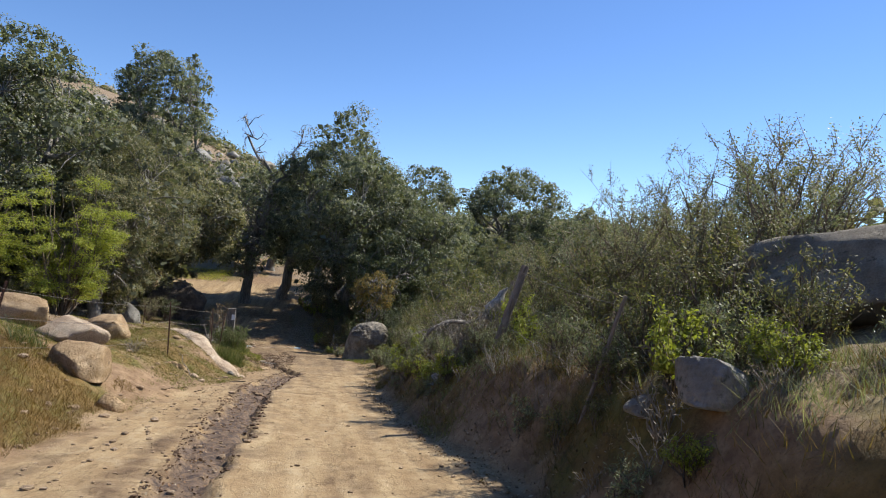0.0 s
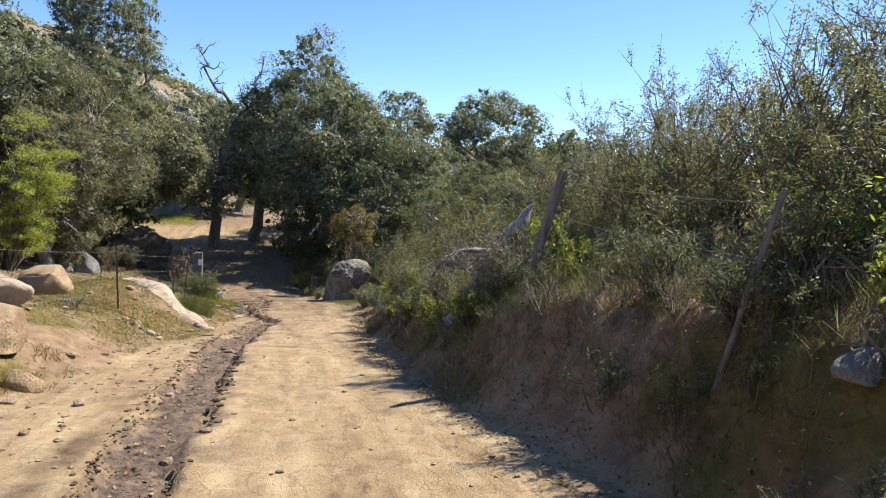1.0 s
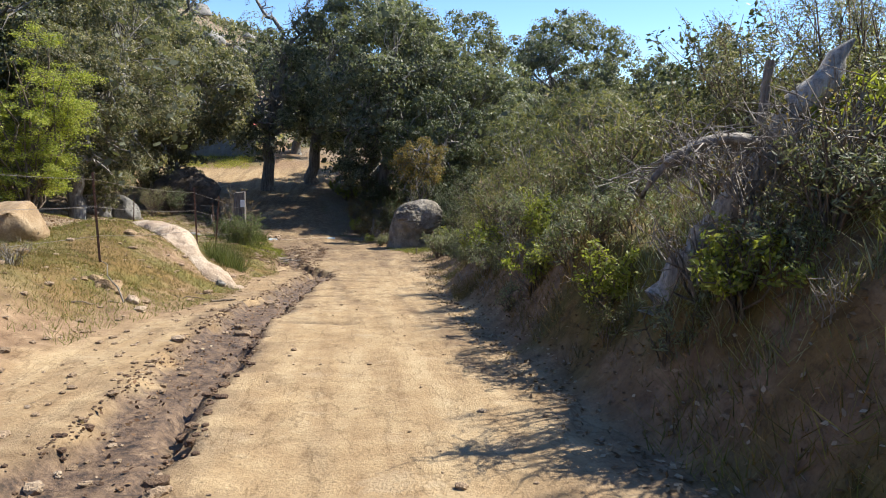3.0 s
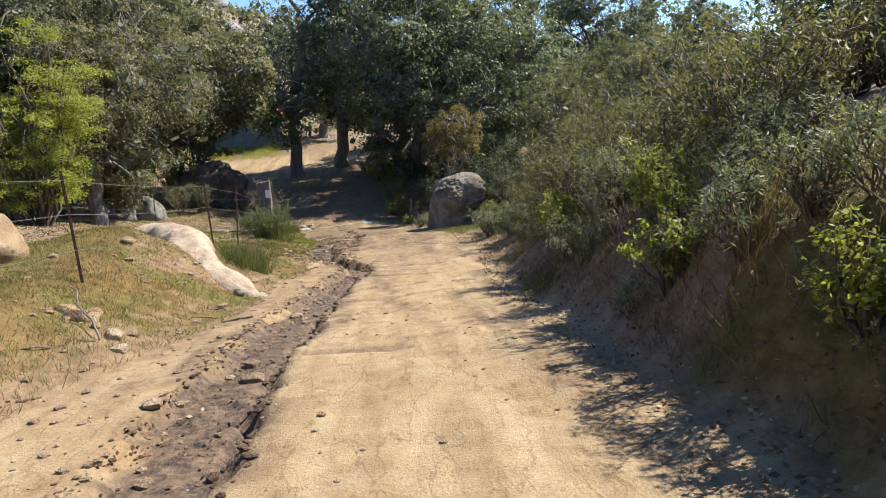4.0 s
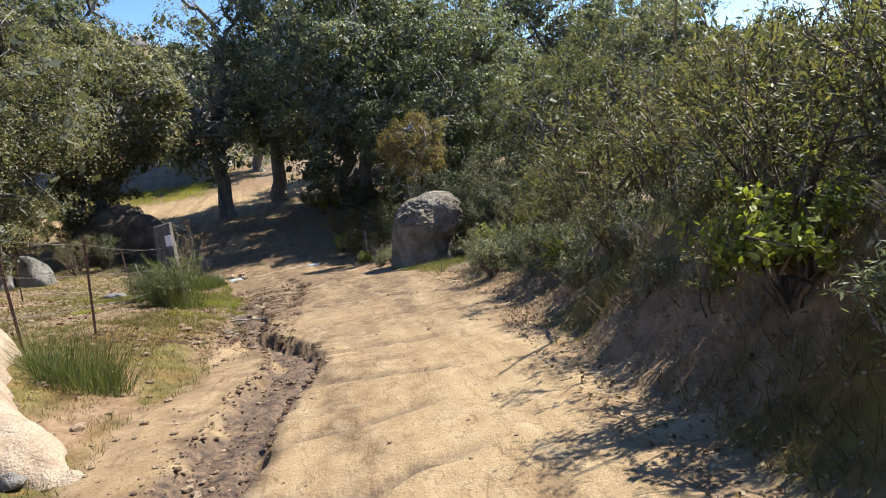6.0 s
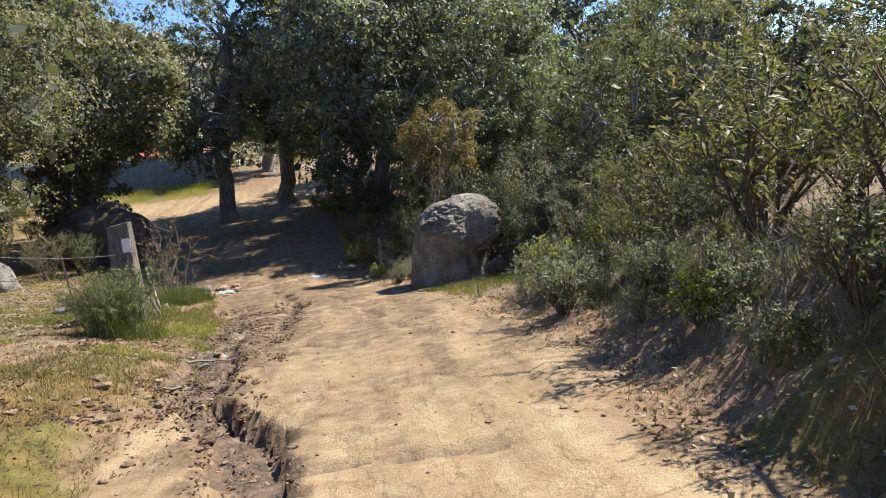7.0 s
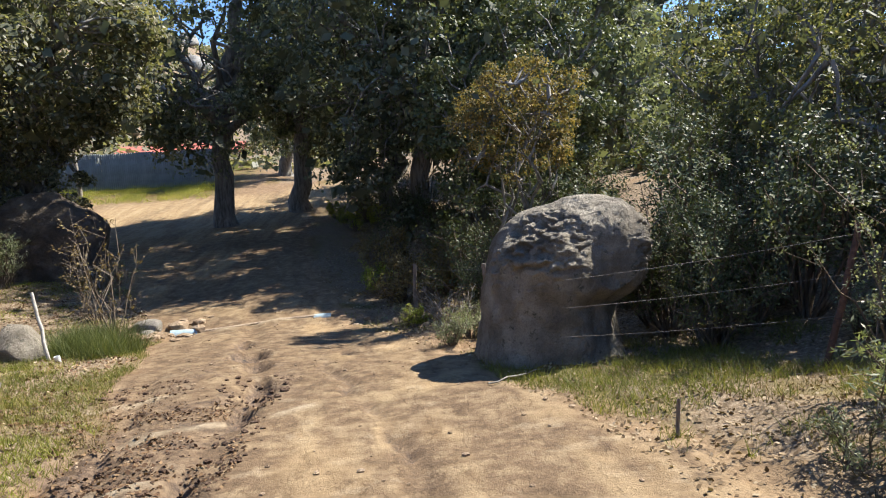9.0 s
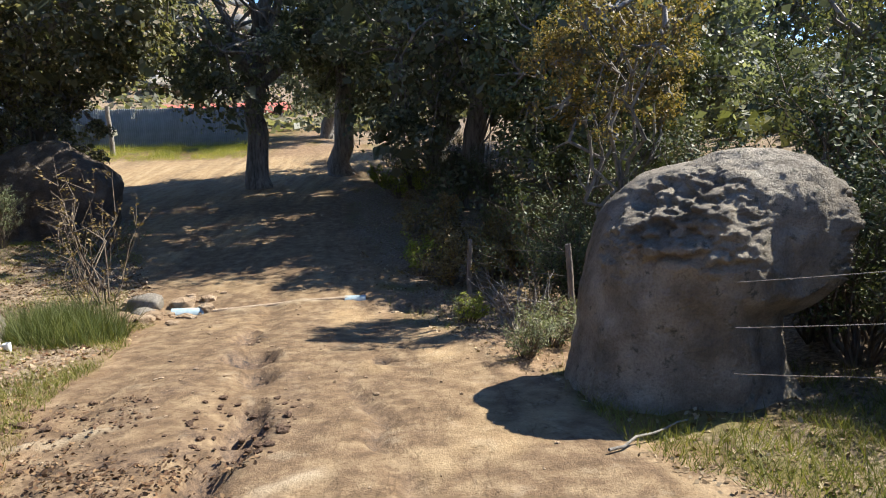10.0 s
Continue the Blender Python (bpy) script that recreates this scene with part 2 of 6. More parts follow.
def noise_of(nt, co, scale, detail=4.0, rough=0.6):
    nz = node(nt, "TexNoise", Scale=scale, Detail=detail, Roughness=rough)
    nt.links.new(co, nz.inputs["Vector"])
    return nz.outputs["Fac"]


def bump(nt, bsdf, height, strength, distance):
    b = node(nt, "Bump", Strength=strength, Distance=distance)
    nt.links.new(height, b.inputs["Height"])
    nt.links.new(b.outputs["Normal"], bsdf.inputs["Normal"])


def stone_mat(name, dark, mid, light, scale=1.0, lichen=None, edge=0.56):
    m, nt, bs = material(name)
    co = nt.nodes.new("ShaderNodeTexCoord").outputs["Object"]
    big, small = noise_of(nt, co, 1.3 * scale, 5, 0.62), noise_of(nt, co, 26 * scale, 4, 0.7)
    col = ramp(nt, big, (0.3, dark), (0.5, mid), (0.68, light))
    col = blend(nt, 0.55, col, ramp(nt, small, (0.32, (0.35, 0.33, 0.30)), (0.55, (0.8, 0.78, 0.74)), (0.75, (1.0, 0.98, 0.94))), "MULTIPLY")
    if lichen:
        patch = ramp(nt, noise_of(nt, co, 4.2 * scale, 6, 0.7), (edge, (0, 0, 0)), (edge + 0.08, (1, 1, 1)))
        col = blend(nt, patch, col, blend(nt, small, blend(nt, 0.6, lichen, (0.02, 0.02, 0.015)), lichen))
    nt.links.new(col, bs.inputs["Base Color"])
    bs.inputs["Roughness"].default_value = 0.88
    bs.inputs["Specular IOR Level"].default_value = 0.3
    add = node(nt, "Math")
    add.operation = "ADD"
    nt.links.new(noise_of(nt, co, 7 * scale, 6, 0.7), add.inputs[0])
    nt.links.new(small, add.inputs[1])
    bump(nt, bs, add.outputs[0], 0.75, 0.07)
    return m


def leaf_mat(name, stops, through_light=0.25, rough=0.55, wax=0.22):
    m, nt, bs = material(name)
    geo = nt.nodes.new("ShaderNodeNewGeometry")
    co = nt.nodes.new("ShaderNodeTexCoord").outputs["Object"]
    col = ramp(nt, geo.outputs["Random Per Island"], *stops)
    patchy = ramp(nt, noise_of(nt, co, 0.7, 3), (0.3, (0.72, 0.74, 0.70)), (0.7, (1.12, 1.08, 0.98)))
    col = blend(nt, 1.0, col, patchy, "MULTIPLY")
    nt.links.new(col, bs.inputs["Base Color"])
    bs.inputs["Roughness"].default_value = rough
    bs.inputs["Specular IOR Level"].default_value = wax
    tr = nt.nodes.new("ShaderNodeBsdfTranslucent")
    nt.links.new(blend(nt, 1.0, col, (1.15, 1.2, 0.6), "MULTIPLY"), tr.inputs["Color"])
    mx = nt.nodes.new("ShaderNodeMixShader")
    mx.inputs[0].default_value = through_light
    nt.links.new(bs.outputs[0], mx.inputs[1])
    nt.links.new(tr.outputs[0], mx.inputs[2])
    nt.links.new(mx.outputs[0], nt.nodes["Material Output"].inputs["Surface"])
    return m


def bark_mat(name, dark, light, scale=1.0):
    m, nt, bs = material(name)
    tc = nt.nodes.new("ShaderNodeTexCoord").outputs["Object"]
    mp = node(nt, "Mapping", Scale=(9 * scale, 9 * scale, 1.6 * scale))
    nt.links.new(tc, mp.inputs["Vector"])
    groove = noise_of(nt, mp.outputs[0], 1.0, 6, 0.7)
    col = ramp(nt, groove, (0.32, dark), (0.62, light))
    col = blend(nt, 0.4, col, ramp(nt, noise_of(nt, tc, 1.7, 3), (0.3, (0.55, 0.55, 0.52)), (0.7, (1, 1, 1))), "MULTIPLY")
    nt.links.new(col, bs.inputs["Base Color"])
    bs.inputs["Roughness"].default_value = 0.9
    bump(nt, bs, groove, 0.8, 0.04)
    return m


def plain_mat(name, dark, light, scale=12.0, rough=0.7, metal=0.0, bumpy=0.2):
    m, nt, bs = material(name)
    co = nt.nodes.new("ShaderNodeTexCoord").outputs["Object"]
    nz = noise_of(nt, co, scale, 5, 0.65)
    nt.links.new(ramp(nt, nz, (0.35, dark), (0.65, light)), bs.inputs["Base Color"])
    bs.inputs["Roughness"].default_value, bs.inputs["Metallic"].default_value = rough, metal
    bump(nt, bs, nz, bumpy, 0.01)
    return m


def ground_mat():
    m, nt, bs = material("soil")
    co = nt.nodes.new("ShaderNodeTexCoord").outputs["Object"]
    at = nt.nodes.new("ShaderNodeAttribute")
    at.attribute_name = "cover"
    sp = nt.nodes.new("ShaderNodeSeparateColor")
    nt.links.new(at.outputs["Color"], sp.inputs[0])
    big, mid, fine = noise_of(nt, co, 0.55, 5), noise_of(nt, co, 4.5, 6, 0.65), noise_of(nt, co, 38, 4, 0.75)
    grit = ramp(nt, fine, (0.28, (0.42, 0.39, 0.35)), (0.40, (0.92, 0.90, 0.87)), (0.74, (1.18, 1.15, 1.10)))
    stretch = node(nt, "Mapping", Scale=(2.6, 0.8, 1.0))
    nt.links.new(co, stretch.inputs["Vector"])
    seam = ramp(nt, noise_of(nt, stretch.outputs[0], 1.1, 5, 0.55), (0.485, (1, 1, 1)), (0.497, (0.30, 0.26, 0.22)), (0.505, (0.42, 0.36, 0.30)), (0.515, (1, 1, 1)))
    along = node(nt, "Mapping", Scale=(3.4, 0.42, 1.0))
    nt.links.new(co, along.inputs["Vector"])
    streak = noise_of(nt, along.outputs[0], 1.0, 5, 0.6)
    soil = ramp(nt, mid, (0.3, (0.135, 0.082, 0.046)), (0.52, (0.225, 0.148, 0.086)), (0.72, (0.320, 0.228, 0.140)))
    sand = blend(nt, 0.5, ramp(nt, mid, (0.28, (0.200, 0.127, 0.065)), (0.5, (0.307, 0.214, 0.116)), (0.72, (0.408, 0.315, 0.185))),
                 ramp(nt, streak, (0.34, (0.191, 0.122, 0.062)), (0.5, (0.314, 0.225, 0.123)), (0.66, (0.444, 0.347, 0.208))))
    mud = ramp(nt, noise_of(nt, co, 9, 7, 0.85), (0.38, (0.018, 0.013, 0.010)), (0.47, (0.082, 0.051, 0.031)), (0.56, (0.156, 0.100, 0.058)), (0.70, (0.276, 0.192, 0.116)))
    turf = ramp(nt, mid, (0.3, (0.074, 0.051, 0.014)), (0.46, (0.133, 0.086, 0.026)), (0.6, (0.179, 0.115, 0.039)), (0.74, (0.232, 0.160, 0.073)))
    green = ramp(nt, noise_of(nt, co, 0.8, 5, 0.65), (0.46, (0, 0, 0)), (0.56, (1, 1, 1)))
    turf = blend(nt, blend(nt, 0.7, (0, 0, 0), green), turf, ramp(nt, mid, (0.3, (0.055, 0.058, 0.012)), (0.55, (0.114, 0.110, 0.025)), (0.75, (0.175, 0.157, 0.051))))
    litter = ramp(nt, noise_of(nt, co, 16, 5, 0.8), (0.35, (0.075, 0.053, 0.034)), (0.52, (0.225, 0.165, 0.108)), (0.68, (0.385, 0.32, 0.235)))
    col = blend(nt, sp.outputs[2], soil, turf)
    col = blend(nt, at.outputs["Alpha"], col, litter)
    tone = nt.nodes.new("ShaderNodeAttribute")
    tone.attribute_name = "damp_shade"
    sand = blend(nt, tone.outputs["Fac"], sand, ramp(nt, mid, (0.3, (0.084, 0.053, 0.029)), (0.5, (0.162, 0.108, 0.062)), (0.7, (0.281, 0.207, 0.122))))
    col = blend(nt, sp.outputs[0], col, sand)
    col = blend(nt, 1.0, col, grit, "MULTIPLY")
    crust = ramp(nt, noise_of(nt, co, 2.3, 7, 0.72), (0.57, (0, 0, 0)), (0.63, (1, 1, 1)))
    pale = blend(nt, sp.outputs[0], (0, 0, 0), crust)
    col = blend(nt, blend(nt, 0.2, (0, 0, 0), pale), col, (0.45, 0.37, 0.25))
    col = blend(nt, 0.4, col, seam, "MULTIPLY")
    col = blend(nt, sp.outputs[1], col, mud)
    clay = nt.nodes.new("ShaderNodeAttribute")
    clay.attribute_name = "clay"
    col = blend(nt, blend(nt, 0.55, (0, 0, 0), clay.outputs["Color"]), col, ramp(nt, mid, (0.3, (0.317, 0.242, 0.150)), (0.7, (0.484, 0.409, 0.282))))
    nt.links.new(col, bs.inputs["Base Color"])
    wet = nt.nodes.new("ShaderNodeMapRange")
    wet.inputs[3].default_value, wet.inputs[4].default_value = 0.95, 0.6
    nt.links.new(sp.outputs[1], wet.inputs[0])
    nt.links.new(wet.outputs[0], bs.inputs["Roughness"])
    bs.inputs["Specular IOR Level"].default_value = 0.3
    add = node(nt, "Math")
    add.operation = "ADD"
    nt.links.new(mid, add.inputs[0])
    nt.links.new(fine, add.inputs[1])
    bump(nt, bs, add.outputs[0], 0.54, 0.05)
    return m


M_SOIL = ground_mat()
M_GRANITE = stone_mat("granite", (0.20, 0.125, 0.066), (0.41, 0.285, 0.160), (0.54, 0.41, 0.265), 1.2, (0.15, 0.105, 0.065), 0.60)
M_GREYROCK = stone_mat("grey_granite", (0.14, 0.13, 0.115), (0.27, 0.255, 0.23), (0.42, 0.40, 0.36), 0.9, (0.10, 0.105, 0.075))
M_LICHEN = stone_mat("lichened_granite", (0.15, 0.128, 0.098), (0.28, 0.242, 0.188), (0.42, 0.37, 0.29), 1.8, (0.13, 0.122, 0.09), 0.58)
M_PALEROCK = stone_mat("pale_grey_stone", (0.15, 0.13, 0.105), (0.29, 0.26, 0.215), (0.44, 0.40, 0.34), 2.0)
# rock colour darkened to carry the oak shade lying on the big boulder
M_DARKROCK = stone_mat("shade_dark_rock", (0.055, 0.044, 0.034), (0.115, 0.09, 0.068), (0.21, 0.165, 0.12), 1.2)
M_CLOD = stone_mat("brown_stone", (0.22, 0.15, 0.09), (0.38, 0.27, 0.17), (0.52, 0.40, 0.28), 2.0)
M_DAMPCLOD = stone_mat("damp_earth", (0.07, 0.042, 0.026), (0.15, 0.092, 0.058), (0.25, 0.165, 0.10), 2.0)
M_SLAB = stone_mat("pink_granite", (0.32, 0.22, 0.145), (0.52, 0.40, 0.285), (0.62, 0.51, 0.385), 1.4)
M_OAKLEAF = leaf_mat("oak_leaf", ((0.0, (0.100, 0.118, 0.084)), (0.45, (0.172, 0.190, 0.138)), (0.8, (0.250, 0.262, 0.200)), (1.0, (0.37, 0.355, 0.28))), 0.44, 0.5, 0.32)
M_OAKLEAF2 = leaf_mat("olive_oak_leaf", ((0.0, (0.112, 0.116, 0.074)), (0.45, (0.190, 0.186, 0.118)), (0.8, (0.268, 0.252, 0.170)), (1.0, (0.39, 0.335, 0.245))), 0.44, 0.5, 0.32)
# oak leaf coloured darker, putting the crown's inner shade into the material
M_SHADELEAF = leaf_mat("shade_oak_leaf", ((0.0, (0.09, 0.10, 0.07)), (1.0, (0.16, 0.17, 0.12))), 0.3, 0.6)
M_CHAMISE = leaf_mat("chamise_leaf", ((0.0, (0.092, 0.100, 0.048)), (0.5, (0.158, 0.163, 0.078)), (0.85, (0.238, 0.225, 0.117)), (1.0, (0.30, 0.24, 0.135))), 0.38)
M_SAGE = leaf_mat("sage_leaf", ((0.0, (0.13, 0.155, 0.09)), (0.5, (0.22, 0.245, 0.145)), (1.0, (0.35, 0.35, 0.23))), 0.32)
M_FRESH = leaf_mat("fresh_leaf", ((0.0, (0.17, 0.20, 0.035)), (0.5, (0.28, 0.31, 0.06)), (1.0, (0.40, 0.41, 0.12))), 0.48)
M_FEATHER = leaf_mat("feathery_leaf", ((0.0, (0.20, 0.24, 0.04)), (0.5, (0.34, 0.38, 0.07)), (1.0, (0.50, 0.50, 0.14))), 0.5)
M_DARKLEAF = leaf_mat("laurel_leaf", ((0.0, (0.055, 0.072, 0.032)), (0.5, (0.10, 0.120, 0.056)), (1.0, (0.18, 0.19, 0.095))), 0.16)
M_YELLOW = leaf_mat("willow_leaf", ((0.0, (0.15, 0.120, 0.042)), (0.5, (0.245, 0.185, 0.070)), (1.0, (0.38, 0.265, 0.115))), 0.36)
M_RUSSET = leaf_mat("russet_leaf", ((0.0, (0.12, 0.08, 0.035)), (0.5, (0.23, 0.16, 0.065)), (1.0, (0.34, 0.26, 0.12))), 0.25)
M_GRASS = leaf_mat("dry_grass", ((0.0, (0.075, 0.072, 0.02)), (0.35, (0.13, 0.10, 0.032)), (0.7, (0.20, 0.135, 0.052)), (1.0, (0.29, 0.21, 0.10))), 0.28)
M_GREENGRASS = leaf_mat("green_grass", ((0.0, (0.085, 0.10, 0.025)), (0.5, (0.17, 0.18, 0.045)), (1.0, (0.29, 0.27, 0.09))), 0.35)
M_LITTER = leaf_mat("dead_leaf", ((0.0, (0.10, 0.06, 0.03)), (0.5, (0.24, 0.16, 0.09)), (1.0, (0.45, 0.36, 0.25))), 0.1, 0.8)
M_BARK = bark_mat("oak_bark", (0.065, 0.057, 0.048), (0.30, 0.275, 0.24))
M_TWIG = bark_mat("twig_bark", (0.07, 0.05, 0.035), (0.22, 0.17, 0.12), 3.0)
M_DEADWOOD = bark_mat("dead_wood", (0.12, 0.105, 0.09), (0.36, 0.32, 0.27), 2.0)
M_POSTWOOD = bark_mat("weathered_post_wood", (0.09, 0.07, 0.055), (0.30, 0.25, 0.20), 2.0)
M_RUST = plain_mat("rusty_steel", (0.065, 0.035, 0.025), (0.16, 0.085, 0.055), 25, 0.85, 0.1)
M_STEEL = plain_mat("dull_wire", (0.10, 0.085, 0.07), (0.24, 0.21, 0.18), 30, 0.6, 0.3)
M_WHITE = plain_mat("white_paint", (0.62, 0.61, 0.58), (0.80, 0.79, 0.76), 18, 0.6)
M_TINWALL = plain_mat("galvanised_sheet", (0.17, 0.175, 0.15), (0.26, 0.265, 0.235), 1.4, 0.7, 0.0)
M_ROOF = plain_mat("red_roof_paint", (0.40, 0.09, 0.06), (0.58, 0.16, 0.10), 2.0, 0.7)
M_STUCCO = plain_mat("pale_stucco", (0.50, 0.46, 0.40), (0.62, 0.58, 0.52), 5.0, 0.9)


# ---- ground ----
def spread(lo, hi, d_lo, d_hi, step, far, grow):
    """Coordinates that are close-set between d_lo and d_hi and widen to lo and hi."""
    mid = list(np.arange(d_lo, d_hi + 1e-6, step))
    a, s = [d_lo], step
    while a[-1] > lo:
        s = min(s * grow, far)
        a.append(a[-1] - s)
    b, s = [mid[-1]], step
    while b[-1] < hi:
        s = min(s * grow, far)
        b.append(b[-1] + s)
    return np.array(a[:0:-1] + mid + b[1:])


def build_ground():
    xs = spread(-1500, 1500, -5.0, 3.2, 0.085, 160, 1.10)
    ys = spread(-600, 2600, 6.0, 45.0, 0.095, 160, 1.09)
    X, Y = np.meshgrid(xs, ys)
    Z = land(X, Y)
    nx, ny = len(xs), len(ys)
    i, j = np.meshgrid(np.arange(ny - 1), np.arange(nx - 1), indexing="ij")
    f = np.stack([i * nx + j, i * nx + j + 1, (i + 1) * nx + j + 1, (i + 1) * nx + j], -1).reshape(-1, 4)
    me = mesh_np("ground", np.stack([X, Y, Z], -1).reshape(-1, 3), f, True, [M_SOIL])
    dl, dr = road_left(Y) - X, X - road_right(Y)
    edge = np.maximum(dl, dr) + 1.3 * (fbm(X * 0.8, Y * 0.6, seed=11) - 0.5) + 0.5 * (fbm(X * 4, Y * 4, seed=12) - 0.5)
    sand = sstep(0.45, -0.35, edge) * sstep(69.6, 68.0, Y + 2.5 * (fbm(X * 0.3, Y * 0.3, seed=19) - 0.5))
    q = np.abs(X - rut_x(Y) - 0.10 * (vnoise(Y * 1.6, 3.1) - 0.5)) / rut_w(Y) + 1.7 * (fbm(X * 4, Y * 3.4, seed=13) - 0.5)
    mud = sstep(1.35, 0.85, q) * sstep(37, 33, Y)
    churn = np.exp(-((X + 1.35) / 0.75) ** 2) * sstep(34, 36, Y) * sstep(43, 39, Y) * sstep(0.42, 0.66, fbm(X * 3, Y * 2.2, seed=14))
    brook = np.exp(-((Y - creek_y(X)) / 0.7) ** 2) * sstep(0.0, 0.7, np.maximum(dl, dr)) * (np.abs(X) < 30)
    # mud in the tyre pits also paints their shade; cracks and channels darken too
    mud = np.clip(mud + 0.45 * sstep(29.5, 31.0, Y) * sstep(37.5, 35.5, Y) * sstep(-0.6, -1.3, X) * sstep(0.0, 0.4, X - road_left(Y)) * sstep(0.36, 0.56, fbm(X * 2.1, Y * 1.5, seed=45)) + 0.75 * churn + 0.8 * brook + 0.9 * track_line(X, Y) + 0.8 * crack_lines(X, Y) + 0.7 * wash_line(X, Y), 0, 1)
    turf = sstep(0.47, 0.60, fbm(X * 0.7, Y * 0.7, seed=15) + 0.07 * (fbm(X * 5, Y * 5, seed=51) - 0.5)) * sstep(34, 27, Y) + sstep(0.45, 0.6, fbm(X * 0.5, Y * 0.5, seed=16)) * sstep(30, 36, Y)
    mound = sstep(0.5, 1.2, dl + 0.8 * (fbm(X * 1.1, Y * 1.1, seed=53) - 0.5)) * sstep(15.5, 18.0, Y) * sstep(31.5, 29.0, Y) * sstep(-8.5, -6.5, X) * sstep(0.36, 0.46, fbm(X * 0.8, Y * 0.8, seed=54))
    crest = sstep(2.2, 0.9, np.abs(Y - 25.2 + 1.5 * (fbm(X * 0.9, Y * 0.9, seed=62) - 0.5))) * sstep(-4.0, -4.9, X) * sstep(-10, -8, X)
    mound = mound * (1 - crest)
    turf = np.clip(np.maximum(np.maximum(turf * sstep(0.0, 0.6, edge) * (1 - 0.9 * crest), 0.9 * mound), sstep(67.5, 69.5, Y) * sstep(-6.0, -9.0, X)), 0, 1)
    litter = sstep(0.35, 0.55, fbm(X * 0.45, Y * 0.45, seed=18) + 0.1) * np.maximum(sstep(27, 36, Y) * sstep(64, 56, Y), sstep(0.8, 2.0, dr)) * sstep(0.1, 0.8, edge)
    litter = np.maximum(litter, 0.9 * sstep(26.8, 28.8, Y + 1.2 * (fbm(X, Y, seed=77) - 0.5)) * sstep(-4.2, -5.2, X) * sstep(52, 46, Y))
    wild = np.maximum(sstep(84, 96, Y), np.maximum(sstep(-20, -28, X), sstep(14, 22, X)))
    turf, litter, sand = turf * (1 - wild), np.maximum(litter, wild), sand * (1 - wild)
    at = me.color_attributes.new("cover", "FLOAT_COLOR", "POINT")
    at.data.foreach_set("color", np.stack([sand, mud, turf, litter], -1).astype(np.float32).ravel())
    # damp and trodden soil: wheel lines along the track, churned earth towards the ford, and tree shade painted beyond
    # it
    lines = sstep(0.50, 0.72, fbm(X * 3.2, Y * 0.28, seed=41) * 0.75 + 0.25 * fbm(X * 6, Y * 3, seed=42))
    wetland = sstep(30, 37, Y) * sstep(47, 43, Y) * sstep(0.42, 0.62, fbm(X * 1.3, Y * 0.9, seed=43) + 0.16 * sstep(0.4, -1.6, X))
    verge = sstep(1.3, 0.2, np.abs(X - rut_x(Y))) * sstep(0.45, 0.6, fbm(X * 2.5, Y * 2, seed=44)) * sstep(38, 30, Y)
    bog = sstep(29.0, 31.0, Y) * sstep(40.0, 36.5, Y) * sstep(-0.4, -1.2, X + 0.5 * (fbm(X * 2, Y * 2, seed=50) - 0.5)) * sstep(0.22, 0.44, fbm(X * 1.8, Y * 1.2, seed=45))
    worn = sstep(22, 33, Y) * sstep(49, 44, Y) * sstep(2.0, -0.8, X + 0.25 * (Y - 36) + 1.6 * (fbm(X * 0.9, Y * 0.7, seed=52) - 0.5)) * (0.45 + 0.5 * sstep(0.40, 0.62, fbm(X * 0.9, Y * 0.55, seed=48)))
    # litter-dark tone beyond the ford; also puts tree shade into the colour
    shade_tone = 0.8 * sstep(44.5, 47.5, Y) * sstep(58, 54, Y) * sstep(0.30, 0.50, fbm(X * 0.7, Y * 0.7, seed=49))
    damp_shade = np.clip(0.9 * tyre_lane(X, Y) + 0.75 * lines + 0.6 * wetland + 0.7 * verge + 1.2 * bog + worn + shade_tone, 0, 1)
    da = me.attributes.new("damp_shade", "FLOAT", "POINT")
    da.data.foreach_set("value", damp_shade.astype(np.float32).ravel())
    cl = me.attributes.new("clay", "FLOAT", "POINT")
    cl.data.foreach_set("value", clay_strips(X, Y).astype(np.float32).ravel())
    return tagged(new("ground", me), "sandy dirt track with a wet mud rut between grassy banks", "ground", kind="structure")


build_ground()


